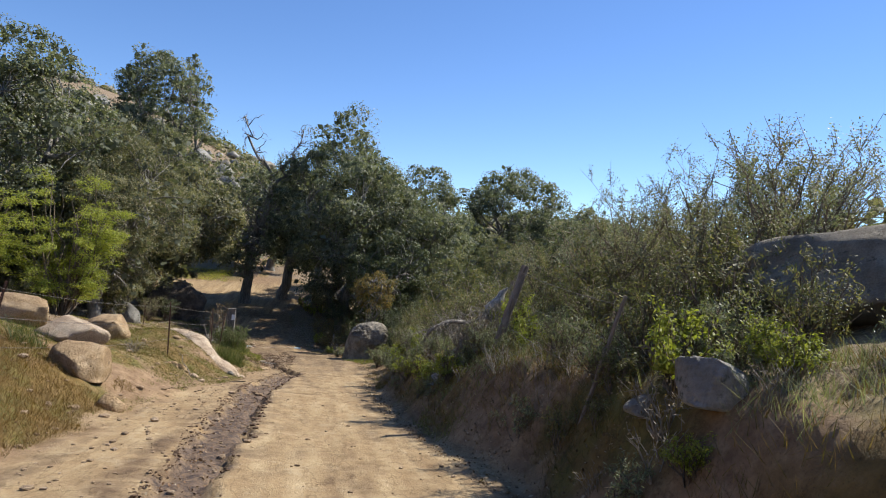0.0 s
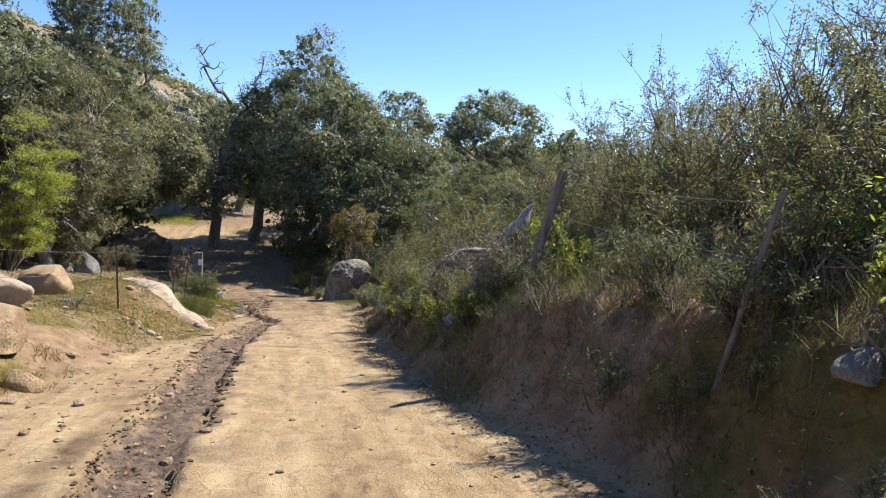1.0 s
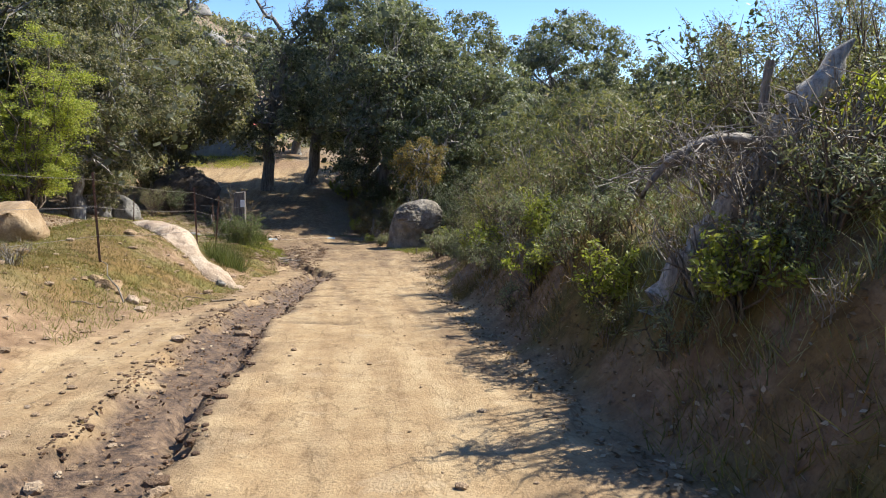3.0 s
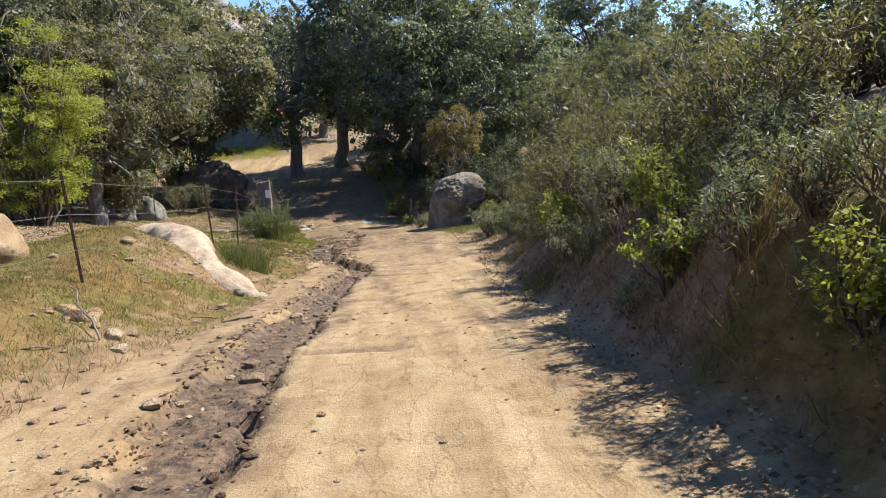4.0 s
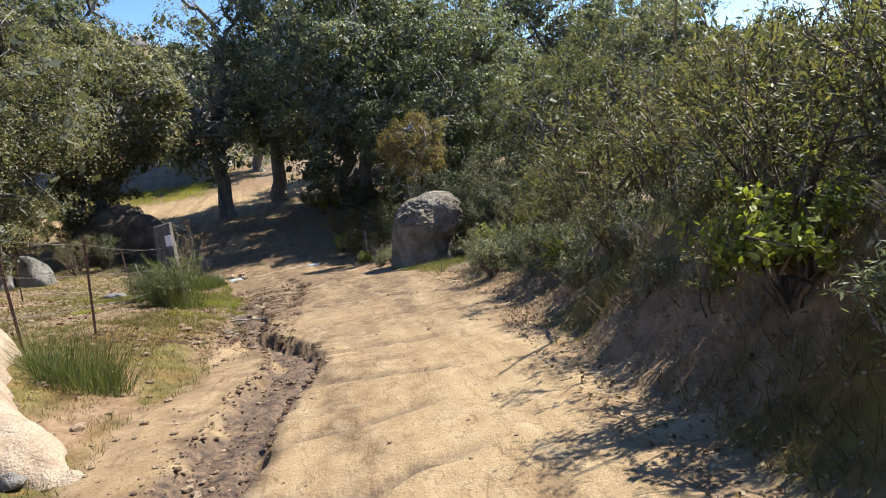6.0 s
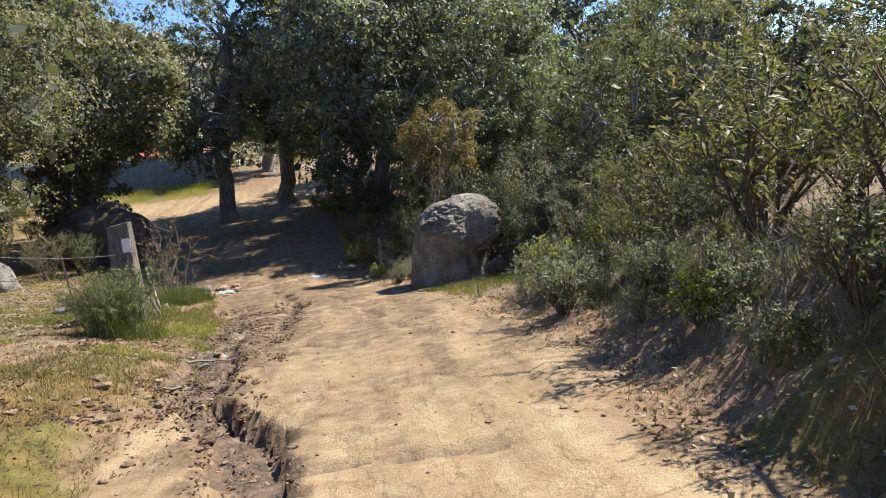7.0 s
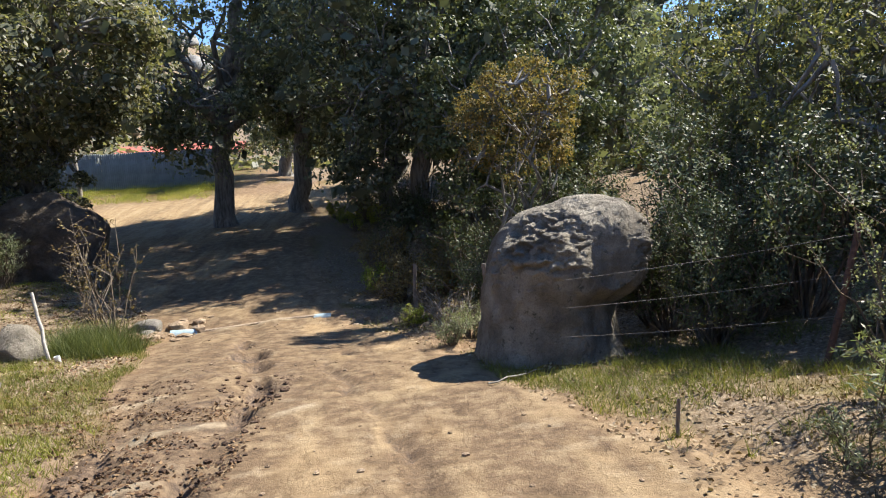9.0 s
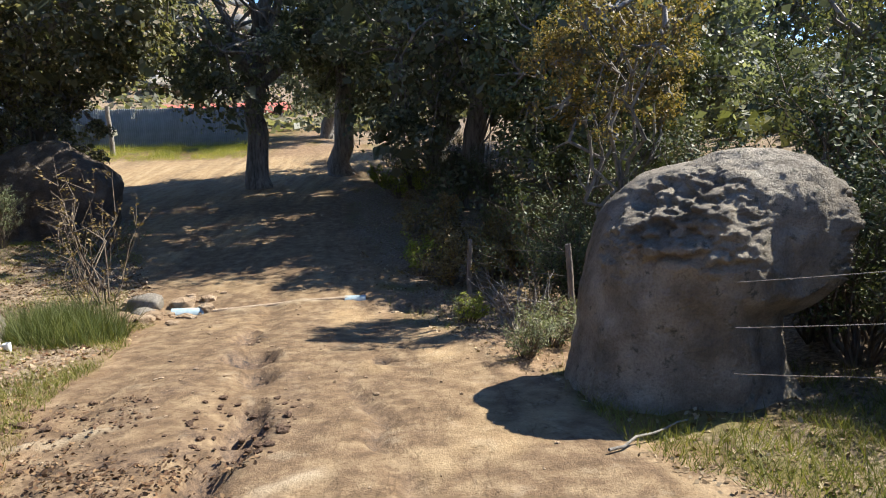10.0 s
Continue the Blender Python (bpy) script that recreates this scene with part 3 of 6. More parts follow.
# ---- rocks ----
def rock_mesh(name, seed, size, rough=0.22, material=M_GRANITE, detail=4, flat=0.35, fine=0.05, lean=0.0, undercut=0.0, facets=0.70):
    bm = bmesh.new()
    bmesh.ops.create_icosphere(bm, subdivisions=detail, radius=1.0)
    co = np.array([v.co[:] for v in bm.verts])
    faces = np.array([[v.index for v in f.verts] for f in bm.faces])
    bm.free()
    d = (1 + rough * 2 * (fbm(co[:, 0] * 1.1 + 9, co[:, 1] * 1.1 + 9, co[:, 2] * 1.1 + 9, seed=seed, octaves=3) - 0.5)
         + fine * 2 * (fbm(co[:, 0] * 5 + 40, co[:, 1] * 5 + 40, co[:, 2] * 5 + 40, seed=seed + 3, octaves=3) - 0.5))
    co = np.sign(co) * np.abs(co) ** 0.82 * d[:, None]
    # flat faces where the stone has split
    rg = np.random.default_rng(seed)
    for k in range(13 if facets else 0):
        nv = unit(rg.normal(size=3) * np.array([1, 1, 0.8]))
        wave = 0.11 * (fbm(co[:, 0] * 3 + k, co[:, 1] * 3, co[:, 2] * 3, seed=seed + 30 + k, octaves=2) - 0.5)
        over = np.maximum(co @ nv - facets * rg.uniform(0.80, 1.15) + wave, 0)
        co = co - 0.9 * over[:, None] * nv
    co = co * (1 + fine * (fbm(co[:, 0] * 4 + 20, co[:, 1] * 4 + 20, co[:, 2] * 4 + 20, seed=seed + 8, octaves=4) - 0.5))[:, None]
    co[:, 2] = np.where(co[:, 2] < -flat, -flat + (co[:, 2] + flat) * 0.2, co[:, 2])
    co = co * np.array(size)
    co[:, :2] *= (1 - undercut * sstep(0.15 * size[2], -0.3 * size[2], co[:, 2]))[:, None]
    co[:, 0] += lean * co[:, 2]
    return mesh_np(name, co, faces, True, [material])


def put_rock(name, label, x, y, size, seed, turn=0.0, dip=0.0, sink=0.25, mat_=None, rough=0.3, detail=4, z=None, fine=0.09, group="", lean=0.0, undercut=0.0):
    me = rock_mesh(name, seed, size, rough, mat_ or M_GRANITE, detail, fine=fine, lean=lean, undercut=undercut)
    ob = new(name, me)
    low = ground_z(x, y) if z is None else z
    ob.matrix_world = pose(x, y, low + size[2] * (0.38 - sink), 0, dip, turn)
    return tagged(ob, label, "rock", group)


def profile_rock(prof, cy, depth, label, material_, seed, lumps=0.34, crusted=False, square=2.6, knobs=0.07, fine=1.0):
    """A standing rock from its side profile: rows of height, one flank, other flank."""
    prof = np.array(prof)
    run = np.concatenate([[0], np.cumsum(np.hypot(np.diff(prof[:, 0]), np.diff(prof[:, 2] - prof[:, 1]) / 2))])
    rows = int(130 * fine)
    q = np.linspace(0, run[-1], rows)
    z, xl, xr = (np.interp(q, run, prof[:, k]) for k in range(3))
    for k in range(3):
        z[1:-1], xl[1:-1], xr[1:-1] = (a[:-2] * 0.25 + a[1:-1] * 0.5 + a[2:] * 0.25 for a in (z, xl, xr))
    n = int(200 * fine)
    ang = np.linspace(0, 2 * np.pi, n, endpoint=False)
    c, sn = np.cos(ang), np.sin(ang)
    shape = 1 / (np.abs(c) ** square + np.abs(sn) ** square) ** (1 / square)
    rad = ((xr - xl) / 2)[:, None]
    X = ((xl + xr) / 2)[:, None] + rad * (c * shape)[None]
    Y = cy + rad * depth * (sn * shape)[None]
    Z = np.repeat(z[:, None], n, 1)
    out = (fbm(X * 1.1, Y * 1.1, Z * 1.1, seed=seed, octaves=3) - 0.5) * lumps + (fbm(X * 3.4, Y * 3.4, Z * 3.4, seed=seed + 1, octaves=4) - 0.5) * knobs
    out = out + (fbm(X * 13, Y * 13, Z * 13, seed=seed + 4, octaves=3) - 0.5) * 0.03
    if crusted:
        # flaking plates over the cap, a dished dark face and an overhang in front
        edge = 0.30 * (fbm(X * 2.2, Y * 2.2, Z * 2.2, seed=seed + 6, octaves=3) - 0.5) * 2
        front = sstep(cy + 0.1, cy - 0.35, Y)
        left = sstep(3.35, 2.65, X + edge) * sstep(-3.40, -3.05, Z + edge) * sstep(-2.28, -2.5, Z)
        rim = sstep(3.88, 4.10, X + 0.5 * edge) * sstep(-3.7, -3.4, Z) * sstep(-2.35, -2.7, Z)
        patch = np.maximum(left, 0.8 * rim) * front
        f = fbm(X * 4.5, Y * 4.5, Z * 7, seed=seed + 2, octaves=5)
        g = fbm(X * 9, Y * 9, Z * 16, seed=seed + 3, octaves=4)
        out = out + patch * (0.03 * sstep(0.47, 0.50, f) + 0.025 * sstep(0.55, 0.58, f) + 0.05 * (g - 0.5) + 0.035 * sstep(0.50, 0.53, g) - 0.035 * sstep(0.45, 0.42, g))
        dish = sstep(1.0, 0.1, np.hypot((X - 3.62) / 0.75, (Z + 3.0 + 0.3 * edge) / 0.72)) * front
        out = out - 0.16 * dish
        out = out - 0.20 * front * sstep(-3.38, -3.72, Z + 0.9 * edge) * sstep(-4.7, -4.2, Z) * sstep(2.8, 3.5, X + edge)
    w = sstep(0.0, 0.35, rad)
    top, low = prof[-1, 0], prof[0, 0]
    X, Y = X + out * c[None] * w, Y + out * sn[None] * w
    Z = Z + out * 0.55 * sstep(0.7, 0.9, (Z - low) / (top - low))
    i, j = np.meshgrid(np.arange(rows - 1), np.arange(n), indexing="ij")
    f4 = np.stack([i * n + j, i * n + (j + 1) % n, (i + 1) * n + (j + 1) % n, (i + 1) * n + j], -1).reshape(-1, 4)
    cx = (prof[0, 1] + prof[0, 2]) / 2
    me = mesh_np("boulder", np.stack([X - cx, Y - cy, Z - low], -1).reshape(-1, 3), f4, True, [material_])
    ob = tagged(new("boulder", me), label, "rock")
    ob.matrix_world = pose(cx, cy, low)


profile_rock([(-4.75, 1.90, 4.02), (-4.3, 1.94, 3.98), (-3.9, 1.98, 3.94), (-3.70, 2.00, 3.98), (-3.55, 2.02, 4.10), (-3.38, 2.05, 4.20), (-3.15, 2.1, 4.26), (-2.95, 2.17, 4.27),
              (-2.75, 2.32, 4.25), (-2.58, 2.53, 4.19), (-2.44, 2.80, 4.08), (-2.34, 3.04, 3.93), (-2.27, 3.22, 3.74), (-2.245, 3.36, 3.52), (-2.24, 3.43, 3.45)], 37.75, 0.92,
             "tall rounded grey granite boulder with an overhanging crusty cap", M_LICHEN, 23, 0.30, True, fine=1.7)
M_YELLOWROCK = stone_mat("yellow_lichened_rock", (0.16, 0.14, 0.11), (0.28, 0.25, 0.20), (0.40, 0.36, 0.29), 1.6, (0.34, 0.26, 0.05), 0.44)
profile_rock([(-1.9, 2.62, 4.7), (-1.3, 2.66, 4.7), (-1.05, 2.74, 4.7), (-0.88, 2.9, 4.65), (-0.72, 3.12, 4.55), (-0.58, 3.36, 4.4), (-0.47, 3.6, 4.2), (-0.42, 3.8, 4.0), (-0.41, 3.86, 3.92)], 15.6, 0.5,
             "sloping rock on the bank crusted with yellow lichen", M_YELLOWROCK, 95, 0.30, False, 2.2, 0.14)


def ridge_slab():
    """A bare granite ridge that runs out of the mound down to the track."""
    line = np.array([(-7.4, 25.9, 0.5), (-6.2, 26.3, 0.6), (-5.2, 26.2, 0.62), (-4.6, 25.7, 0.6), (-4.05, 24.9, 0.56), (-3.55, 23.9, 0.52), (-3.05, 23.1, 0.44), (-2.5, 22.5, 0.34), (-1.95, 22.1, 0.14)])
    crest = np.array([float(land(-7.4, 25.9)) - 0.02, float(land(-6.2, 26.3)) + 0.04, -1.95, -1.88, -1.88, -2.12, -2.36, -2.58, -2.84])
    t = np.linspace(0, 8, 110)
    cx, cy, hw, cz = (np.interp(t, np.arange(9), a) for a in (line[:, 0], line[:, 1], line[:, 2], crest))
    for k in range(6):
        for a in (cx, cy, hw, cz):
            a[1:-1] = a[:-2] * 0.25 + a[1:-1] * 0.5 + a[2:] * 0.25
    tx, ty = np.gradient(cx), np.gradient(cy)
    ln = np.hypot(tx, ty)
    u = np.linspace(-1, 1, 36)
    wob = 1 + 1.1 * (fbm(t[:, None] * 2.2, 3.3 + 4 * np.sign(u)[None], seed=72) - 0.5)
    X = cx[:, None] + (ty / ln * hw)[:, None] * u * wob
    Y = cy[:, None] - (tx / ln * hw)[:, None] * u * wob
    low = land(X, Y) - 0.16
    Z = low + np.maximum(cz[:, None] - low, 0.1) * (1 - np.abs(u) ** 2.6)[None] ** 0.7
    Z = Z + (fbm(X * 1.6, Y * 1.6, seed=70, octaves=3) - 0.5) * 0.13 + (fbm(X * 6, Y * 6, seed=71, octaves=4) - 0.5) * 0.09
    i, j = np.meshgrid(np.arange(109), np.arange(35), indexing="ij")
    f4 = np.stack([i * 36 + j, i * 36 + j + 1, (i + 1) * 36 + j + 1, (i + 1) * 36 + j], -1).reshape(-1, 4)
    me = mesh_np("rock_slab", np.stack([X + 3.2, Y - 23.4, Z + 2.5], -1).reshape(-1, 3), f4, True, [M_SLAB])
    ob = tagged(new("rock_slab", me), "bare pale granite ridge sloping from the mound to the track", "rock")
    ob.matrix_world = pose(-3.2, 23.4, -2.5)


ridge_slab()
put_rock("boulder", "squarish tan boulder with a shaded underside on grass", -5.95, 21.3, (0.78, 0.64, 0.74), 4, 15, 0, 0.2, rough=0.26, undercut=0.12)
put_rock("boulder", "long pale granite boulder half sunk in the bank", -5.3, 16.2, (0.95, 0.6, 0.52), 6, -28, 0, 0.12, M_SLAB, rough=0.2)
put_rock("boulder", "round tan boulder with a dark undercut on the bank", -4.12, 13.1, (0.54, 0.46, 0.46), 9, 12, 8, 0.2, rough=0.26, undercut=0.12)
put_rock("boulder", "pale granite boulder behind the wire fence", -7.1, 17.8, (1.1, 0.7, 0.58), 12, -20, 0, 0.14, rough=0.24)
put_rock("rock", "low tan rock beside a round boulder", -3.3, 12.2, (0.30, 0.24, 0.24), 13, 30, 0, 0.15, detail=3)
put_rock("boulder", "squarish grey boulder on leaf litter", -11.2, 45.1, (1.0, 0.75, 0.80), 15, 5, 0, 0.05, M_GREYROCK)
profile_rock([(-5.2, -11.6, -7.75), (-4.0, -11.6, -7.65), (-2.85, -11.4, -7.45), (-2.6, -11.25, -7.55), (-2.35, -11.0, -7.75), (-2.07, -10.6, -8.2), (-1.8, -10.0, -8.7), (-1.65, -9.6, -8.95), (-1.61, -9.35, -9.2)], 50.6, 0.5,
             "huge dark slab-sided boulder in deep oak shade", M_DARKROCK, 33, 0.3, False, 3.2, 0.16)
put_rock("boulder", "low grey boulder among weeds on the bank", 3.1, 5.15, (0.50, 0.36, 0.34), 52, 12, 8, 0.22, M_GREYROCK, 0.18, 4, fine=0.12)
put_rock("boulder", "large pale lichened granite slab on top of the bank", 6.7, 7.5, (2.3, 2.0, 0.95), 57, 18, -12, 0.22, M_LICHEN, 0.16, 5, fine=0.10)
put_rock("rock", "small grey rock among weeds on the bank", 2.95, 6.1, (0.17, 0.13, 0.14), 53, 12, 0, 0.2, M_GREYROCK, detail=3)
put_rock("rock", "dark fist-sized stone lying on the slab", -2.42, 22.15, (0.11, 0.09, 0.08), 61, 0, 0, -0.2, M_GREYROCK, detail=3)
put_rock("rock", "small pale stone on short grass", -4.2, 22.5, (0.13, 0.1, 0.09), 62, 0, 0, 0.0, detail=3)
for k, (x, y, a, b, c) in enumerate(((-3.30, 18.35, 0.15, 0.11, 0.12), (-3.45, 18.50, 0.12, 0.10, 0.09), (-3.20, 18.48, 0.13, 0.09, 0.10), (-3.36, 18.22, 0.08, 0.07, 0.06), (-3.10, 18.3, 0.07, 0.06, 0.05), (-3.55, 18.3, 0.06, 0.05, 0.05), (-3.26, 18.62, 0.16, 0.12, 0.11))):
    put_rock("rock", "pale broken rock in a heap at the foot of a post", x, y, (a, b, c), 630 + k, 37 * k, 6 * (k % 3 - 1), 0.2, M_GRANITE, detail=3, group="broken rocks at the post")
put_rock("rock", "small tan stone in dry grass", -2.9, 18.2, (0.14, 0.1, 0.09), 64, 0, 0, 0.1, M_SLAB, detail=3)
put_rock("rock", "flat grey rock beside the brook", -4.45, 44.2, (0.42, 0.30, 0.22), 66, 10, 0, 0.0, M_PALEROCK, detail=3)
put_rock("rock", "flat grey rock stacked beside the brook", -4.3, 43.6, (0.36, 0.26, 0.17), 67, 40, 0, 0.0, M_PALEROCK, detail=3)
put_rock("boulder", "tan boulder with a shaded side beside the muddy ditch", -5.6, 40.9, (0.56, 0.46, 0.50), 75, 40, 0, 0.1, M_LICHEN)
put_rock("rock", "flat grey rock lying on leaf litter", -6.3, 38.0, (0.42, 0.28, 0.15), 69, 15, 0, 0.05, M_GREYROCK, detail=3)
put_rock("rock", "small pale rock at the foot of a stake", -4.25, 37.4, (0.17, 0.13, 0.12), 58, 15, 0, 0.05, M_PALEROCK, detail=3)
put_rock("rock", "small pale rock at the foot of a stake", -4.55, 37.6, (0.12, 0.10, 0.10), 59, 50, 0, 0.05, M_PALEROCK, detail=3)


# ---- trees ----
def crooked(rng, a, b, n, wob):
    """A line from a to b with knees."""
    t = np.linspace(0, 1, n)[:, None]
    p = np.asarray(a) * (1 - t) + np.asarray(b) * t
    j = rng.normal(size=(n, 3)) * wob * np.linalg.norm(np.asarray(b) - np.asarray(a))
    j[0] = j[-1] = 0
    return p + j


def oak(name, label, x, y, seed, height, radius, trunk_r, low, clumps=170, per=150, leaf=(0.185, 0.11), fork=0.30, lean=(0, 0),
        leaf_m=None, squash=1.0, holes=0.33, z=None, dead=False, shift=(0, 0)):
    """An oak: a tapered trunk with crooked limbs, and a crown of leaf clumps hung on them."""
    rng = np.random.default_rng(seed)
    per, leaf = int(per * 1.02), (leaf[0] * 0.92, leaf[1] * 0.92)
    tb = Tubes()
    top = np.array([lean[0], lean[1], height * fork])
    tr = crooked(rng, (0, 0, -0.5), top, 7, 0.025)
    flare = np.array([1.55, 1.12, 1.0, 0.96, 0.92, 0.9, 0.85])
    tb.add(tr, trunk_r * flare, 10)
    mid = np.array([lean[0] * 1.3 + shift[0], lean[1] * 1.3 + shift[1], (height + low) / 2])
    half = np.array([radius, radius * squash, (height - low) / 2])
    nodes_ = []
    for k in range(9):
        a = 2 * np.pi * (k + rng.uniform(-0.3, 0.3)) / 9
        up = rng.uniform(-0.15, 0.8)
        end = mid + half * np.array([np.cos(a) * 0.62, np.sin(a) * 0.62, up * 0.75]) * (1 - 0.25 * max(up, 0))
        start = tr[-1] + (tr[-2] - tr[-1]) * rng.uniform(0, 1.6)
        ln = crooked(rng, start, end, 8, 0.05)
        r0 = trunk_r * rng.uniform(0.38, 0.62)
        tb.add(ln, np.linspace(r0, r0 * 0.28, 8), 6)
        nodes_ += list(ln[3:])
        for s in range(3):
            i = rng.integers(3, 7)
            d = unit(rng.normal(size=3) + np.array([np.cos(a), np.sin(a), 0.5]))
            e2 = ln[i] + d * radius * rng.uniform(0.3, 0.5)
            l2 = crooked(rng, ln[i], e2, 6, 0.06)
            tb.add(l2, np.linspace(r0 * 0.42, r0 * 0.12, 6), 5)
            nodes_ += list(l2[1:])
    nodes_ = np.array(nodes_)
    d = unit(rng.normal(size=(clumps * 3, 3)))
    r = rng.uniform(0.40, 1.0, (clumps * 3, 1)) ** 0.55
    lobe = 0.72 + 0.56 * fbm(d[:, 0] * 1.7 + 5, d[:, 1] * 1.7 + 5, d[:, 2] * 1.7 + 5, seed=seed, octaves=2)[:, None]
    c = mid + d * r * lobe * half
    keep = vnoise(c[:, 0] / 1.5 + 50, c[:, 1] / 1.5 + 50, c[:, 2] / 1.2 + 50, seed=seed + 1) > holes
    c = c[keep][:clumps]
    cs, ns, ci, cn = [], [], [], []
    for p in c:
        near = nodes_[np.argmin(((nodes_ - p) ** 2).sum(1))]
        tb.add(crooked(rng, near, p, 4, 0.08), np.linspace(0.05, 0.012, 4), 4)
        size = radius * rng.uniform(0.12, 0.25)
        way = unit(rng.normal(size=(per, 3)) + np.array([0, 0, 0.45]))
        lump = 0.70 + 0.62 * vnoise(way[:, 0] * 2 + p[0], way[:, 1] * 2 + p[1], way[:, 2] * 2 + p[2], seed=seed + 2)
        off = way * (lump * rng.uniform(0.55, 1.12, per) ** 0.6)[:, None] * np.array([1.0, 1.0, 0.74]) * size
        cs.append(p + off)
        ns.append(way * 1.0 + rng.normal(size=(per, 3)) * 0.55 + np.array([0, 0, 0.25]))
        # a few big dark leaves per clump, deepening the shade inside it
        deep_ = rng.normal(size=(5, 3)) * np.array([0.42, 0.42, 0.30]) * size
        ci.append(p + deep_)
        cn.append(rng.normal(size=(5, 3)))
    base = tagged(new(name), label, "tree")
    base.matrix_world = pose(x, y, ground_z(x, y) if z is None else z)
    child("trunk", tb.mesh("trunk", M_BARK), base)
    child("crown", leaf_mesh("crown", rng, np.concatenate(cs), np.concatenate(ns), *leaf, leaf_m or M_OAKLEAF), base)
    child("inner_leaves", leaf_mesh("inner_leaves", rng, np.concatenate(ci), np.concatenate(cn), radius * 0.115, radius * 0.08, M_SHADELEAF), base, "large leaves inside the crown, coloured darker for its shade")
    if dead:
        db = Tubes()
        for k, tip in enumerate(((-1.5, -0.4, 15.7), (3.4, -0.3, 14.6))):
            fork_ = np.array([1.5, 0, 10.2])
            ln = crooked(rng, top if k == 0 else fork_, tip, 10, 0.035)
            if k == 0:
                db.add(crooked(rng, top, fork_, 6, 0.03), np.linspace(0.30, 0.22, 6), 7)
                ln = crooked(rng, fork_, tip, 10, 0.04)
            db.add(ln, np.linspace(0.20, 0.045, 10), 6)
            for i in range(2, 10):
                for s in range(2):
                    e2 = ln[i] + unit(rng.normal(size=3) + np.array([0, 0, 0.5])) * rng.uniform(0.5, 1.5)
                    l2 = crooked(rng, ln[i], e2, 5, 0.09)
                    db.add(l2, np.linspace(0.06, 0.015, 5), 4)
                    for m in range(4):
                        db.add(crooked(rng, l2[1 + m], l2[1 + m] + unit(rng.normal(size=3) + np.array([0, 0, 0.4])) * rng.uniform(0.3, 0.8), 4, 0.1), np.linspace(0.02, 0.007, 4), 3)
        child("dead_branch", db.mesh("dead_branch", M_BARK), base, "bare dead limbs above the leafy crown")
    return base


OAK = "grey-green live oak with a dense leafy crown"
oak("oak_tree", "live oak with a dark trunk and bare dead limbs on top", -5.45, 59.3, 1, 11.8, 4.1, 0.42, 2.1, 155, 120, fork=0.40, dead=True, holes=0.46, leaf=(0.17, 0.10), shift=(-0.6, -1))
oak("oak_tree", "live oak with a dark trunk beside the clearing", -2.4, 62.6, 2, 12.5, 3.7, 0.46, 2.3, 170, 120, fork=0.38, lean=(0.3, 0), shift=(0.9, 0))
oak("oak_tree", "tall live oak with an open rounded crown", 1.9, 60.5, 3, 17.0, 5.6, 0.5, 2.0, 260, 160, leaf=(0.19, 0.11), holes=0.42)
oak("oak_tree", OAK, 2.6, 53.6, 4, 13.2, 4.7, 0.38, 0.8, 270, 150)
oak("oak_tree", OAK, 7.8, 53.5, 5, 10.0, 4.3, 0.34, -0.2, 230, 150)
oak("oak_tree", "live oak with a lumpy crown on the slope", 9.8, 59.5, 6, 12.5, 3.6, 0.36, 1.0, 180, 140)
oak("oak_tree", "broad rounded live oak on the far slope", 20.0, 69.0, 7, 12.5, 5.6, 0.4, 0.5, 260, 140, leaf=(0.22, 0.13))
oak("oak_tree", OAK, 13.5, 64.0, 8, 8.0, 4.0, 0.35, 0.0, 150, 130, leaf=(0.22, 0.13))
oak("oak_tree", OAK, 27.0, 66.0, 9, 8.5, 4.8, 0.35, 0.0, 140, 130, leaf=(0.24, 0.14))
oak("oak_tree", "dense live oak whose crown sweeps to the ground", -12.2, 44.6, 10, 12.0, 4.3, 0.42, 0.6, 300, 270, leaf=(0.105, 0.062), leaf_m=M_OAKLEAF2)
oak("oak_tree", "low spreading live oak over leaf litter", -12.0, 41.0, 11, 8.8, 3.0, 0.34, 1.5, 210, 260, leaf=(0.10, 0.058), leaf_m=M_OAKLEAF2)
oak("oak_tree", "tall dark live oak with a high crown", -13.2, 57.5, 12, 20.0, 4.5, 0.5, 5.0, 290, 120, leaf=(0.19, 0.11))
oak("oak_tree", "large live oak with a dense grey-green crown", -18.0, 43.0, 13, 15.5, 5.2, 0.5, 0.6, 330, 160, leaf=(0.18, 0.11))
oak("oak_tree", "large live oak with a dense grey-green crown", -21.5, 37.0, 20, 14.0, 5.0, 0.5, 0.6, 230, 130, leaf=(0.18, 0.11))
oak("oak_tree", "large live oak with a dense grey-green crown", -25.5, 47.0, 14, 15.0, 6.0, 0.5, 0.5, 220, 140, leaf=(0.22, 0.13))
oak("oak_tree", OAK, -10.9, 53.6, 15, 10.2, 4.2, 0.36, 3.3, 230, 120, fork=0.42, leaf_m=M_OAKLEAF2, shift=(1.0, -1.6))
oak("oak_tree", OAK, -19.0, 56.0, 16, 14.0, 5.4, 0.45, 1.0, 190, 140, leaf=(0.2, 0.12))
oak("oak_tree", OAK, 7.5, 68.5, 17, 12.0, 4.8, 0.45, 1.5, 170, 130, leaf=(0.2, 0.12))
oak("oak_tree", OAK, -4.8, 79.0, 18, 12.0, 5.5, 0.45, 1.0, 160, 120, leaf=(0.24, 0.14))
oak("oak_tree", OAK, 5.2, 48.6, 19, 7.5, 2.9, 0.24, 0.4, 170, 130, leaf=(0.14, 0.08), leaf_m=M_DARKLEAF)


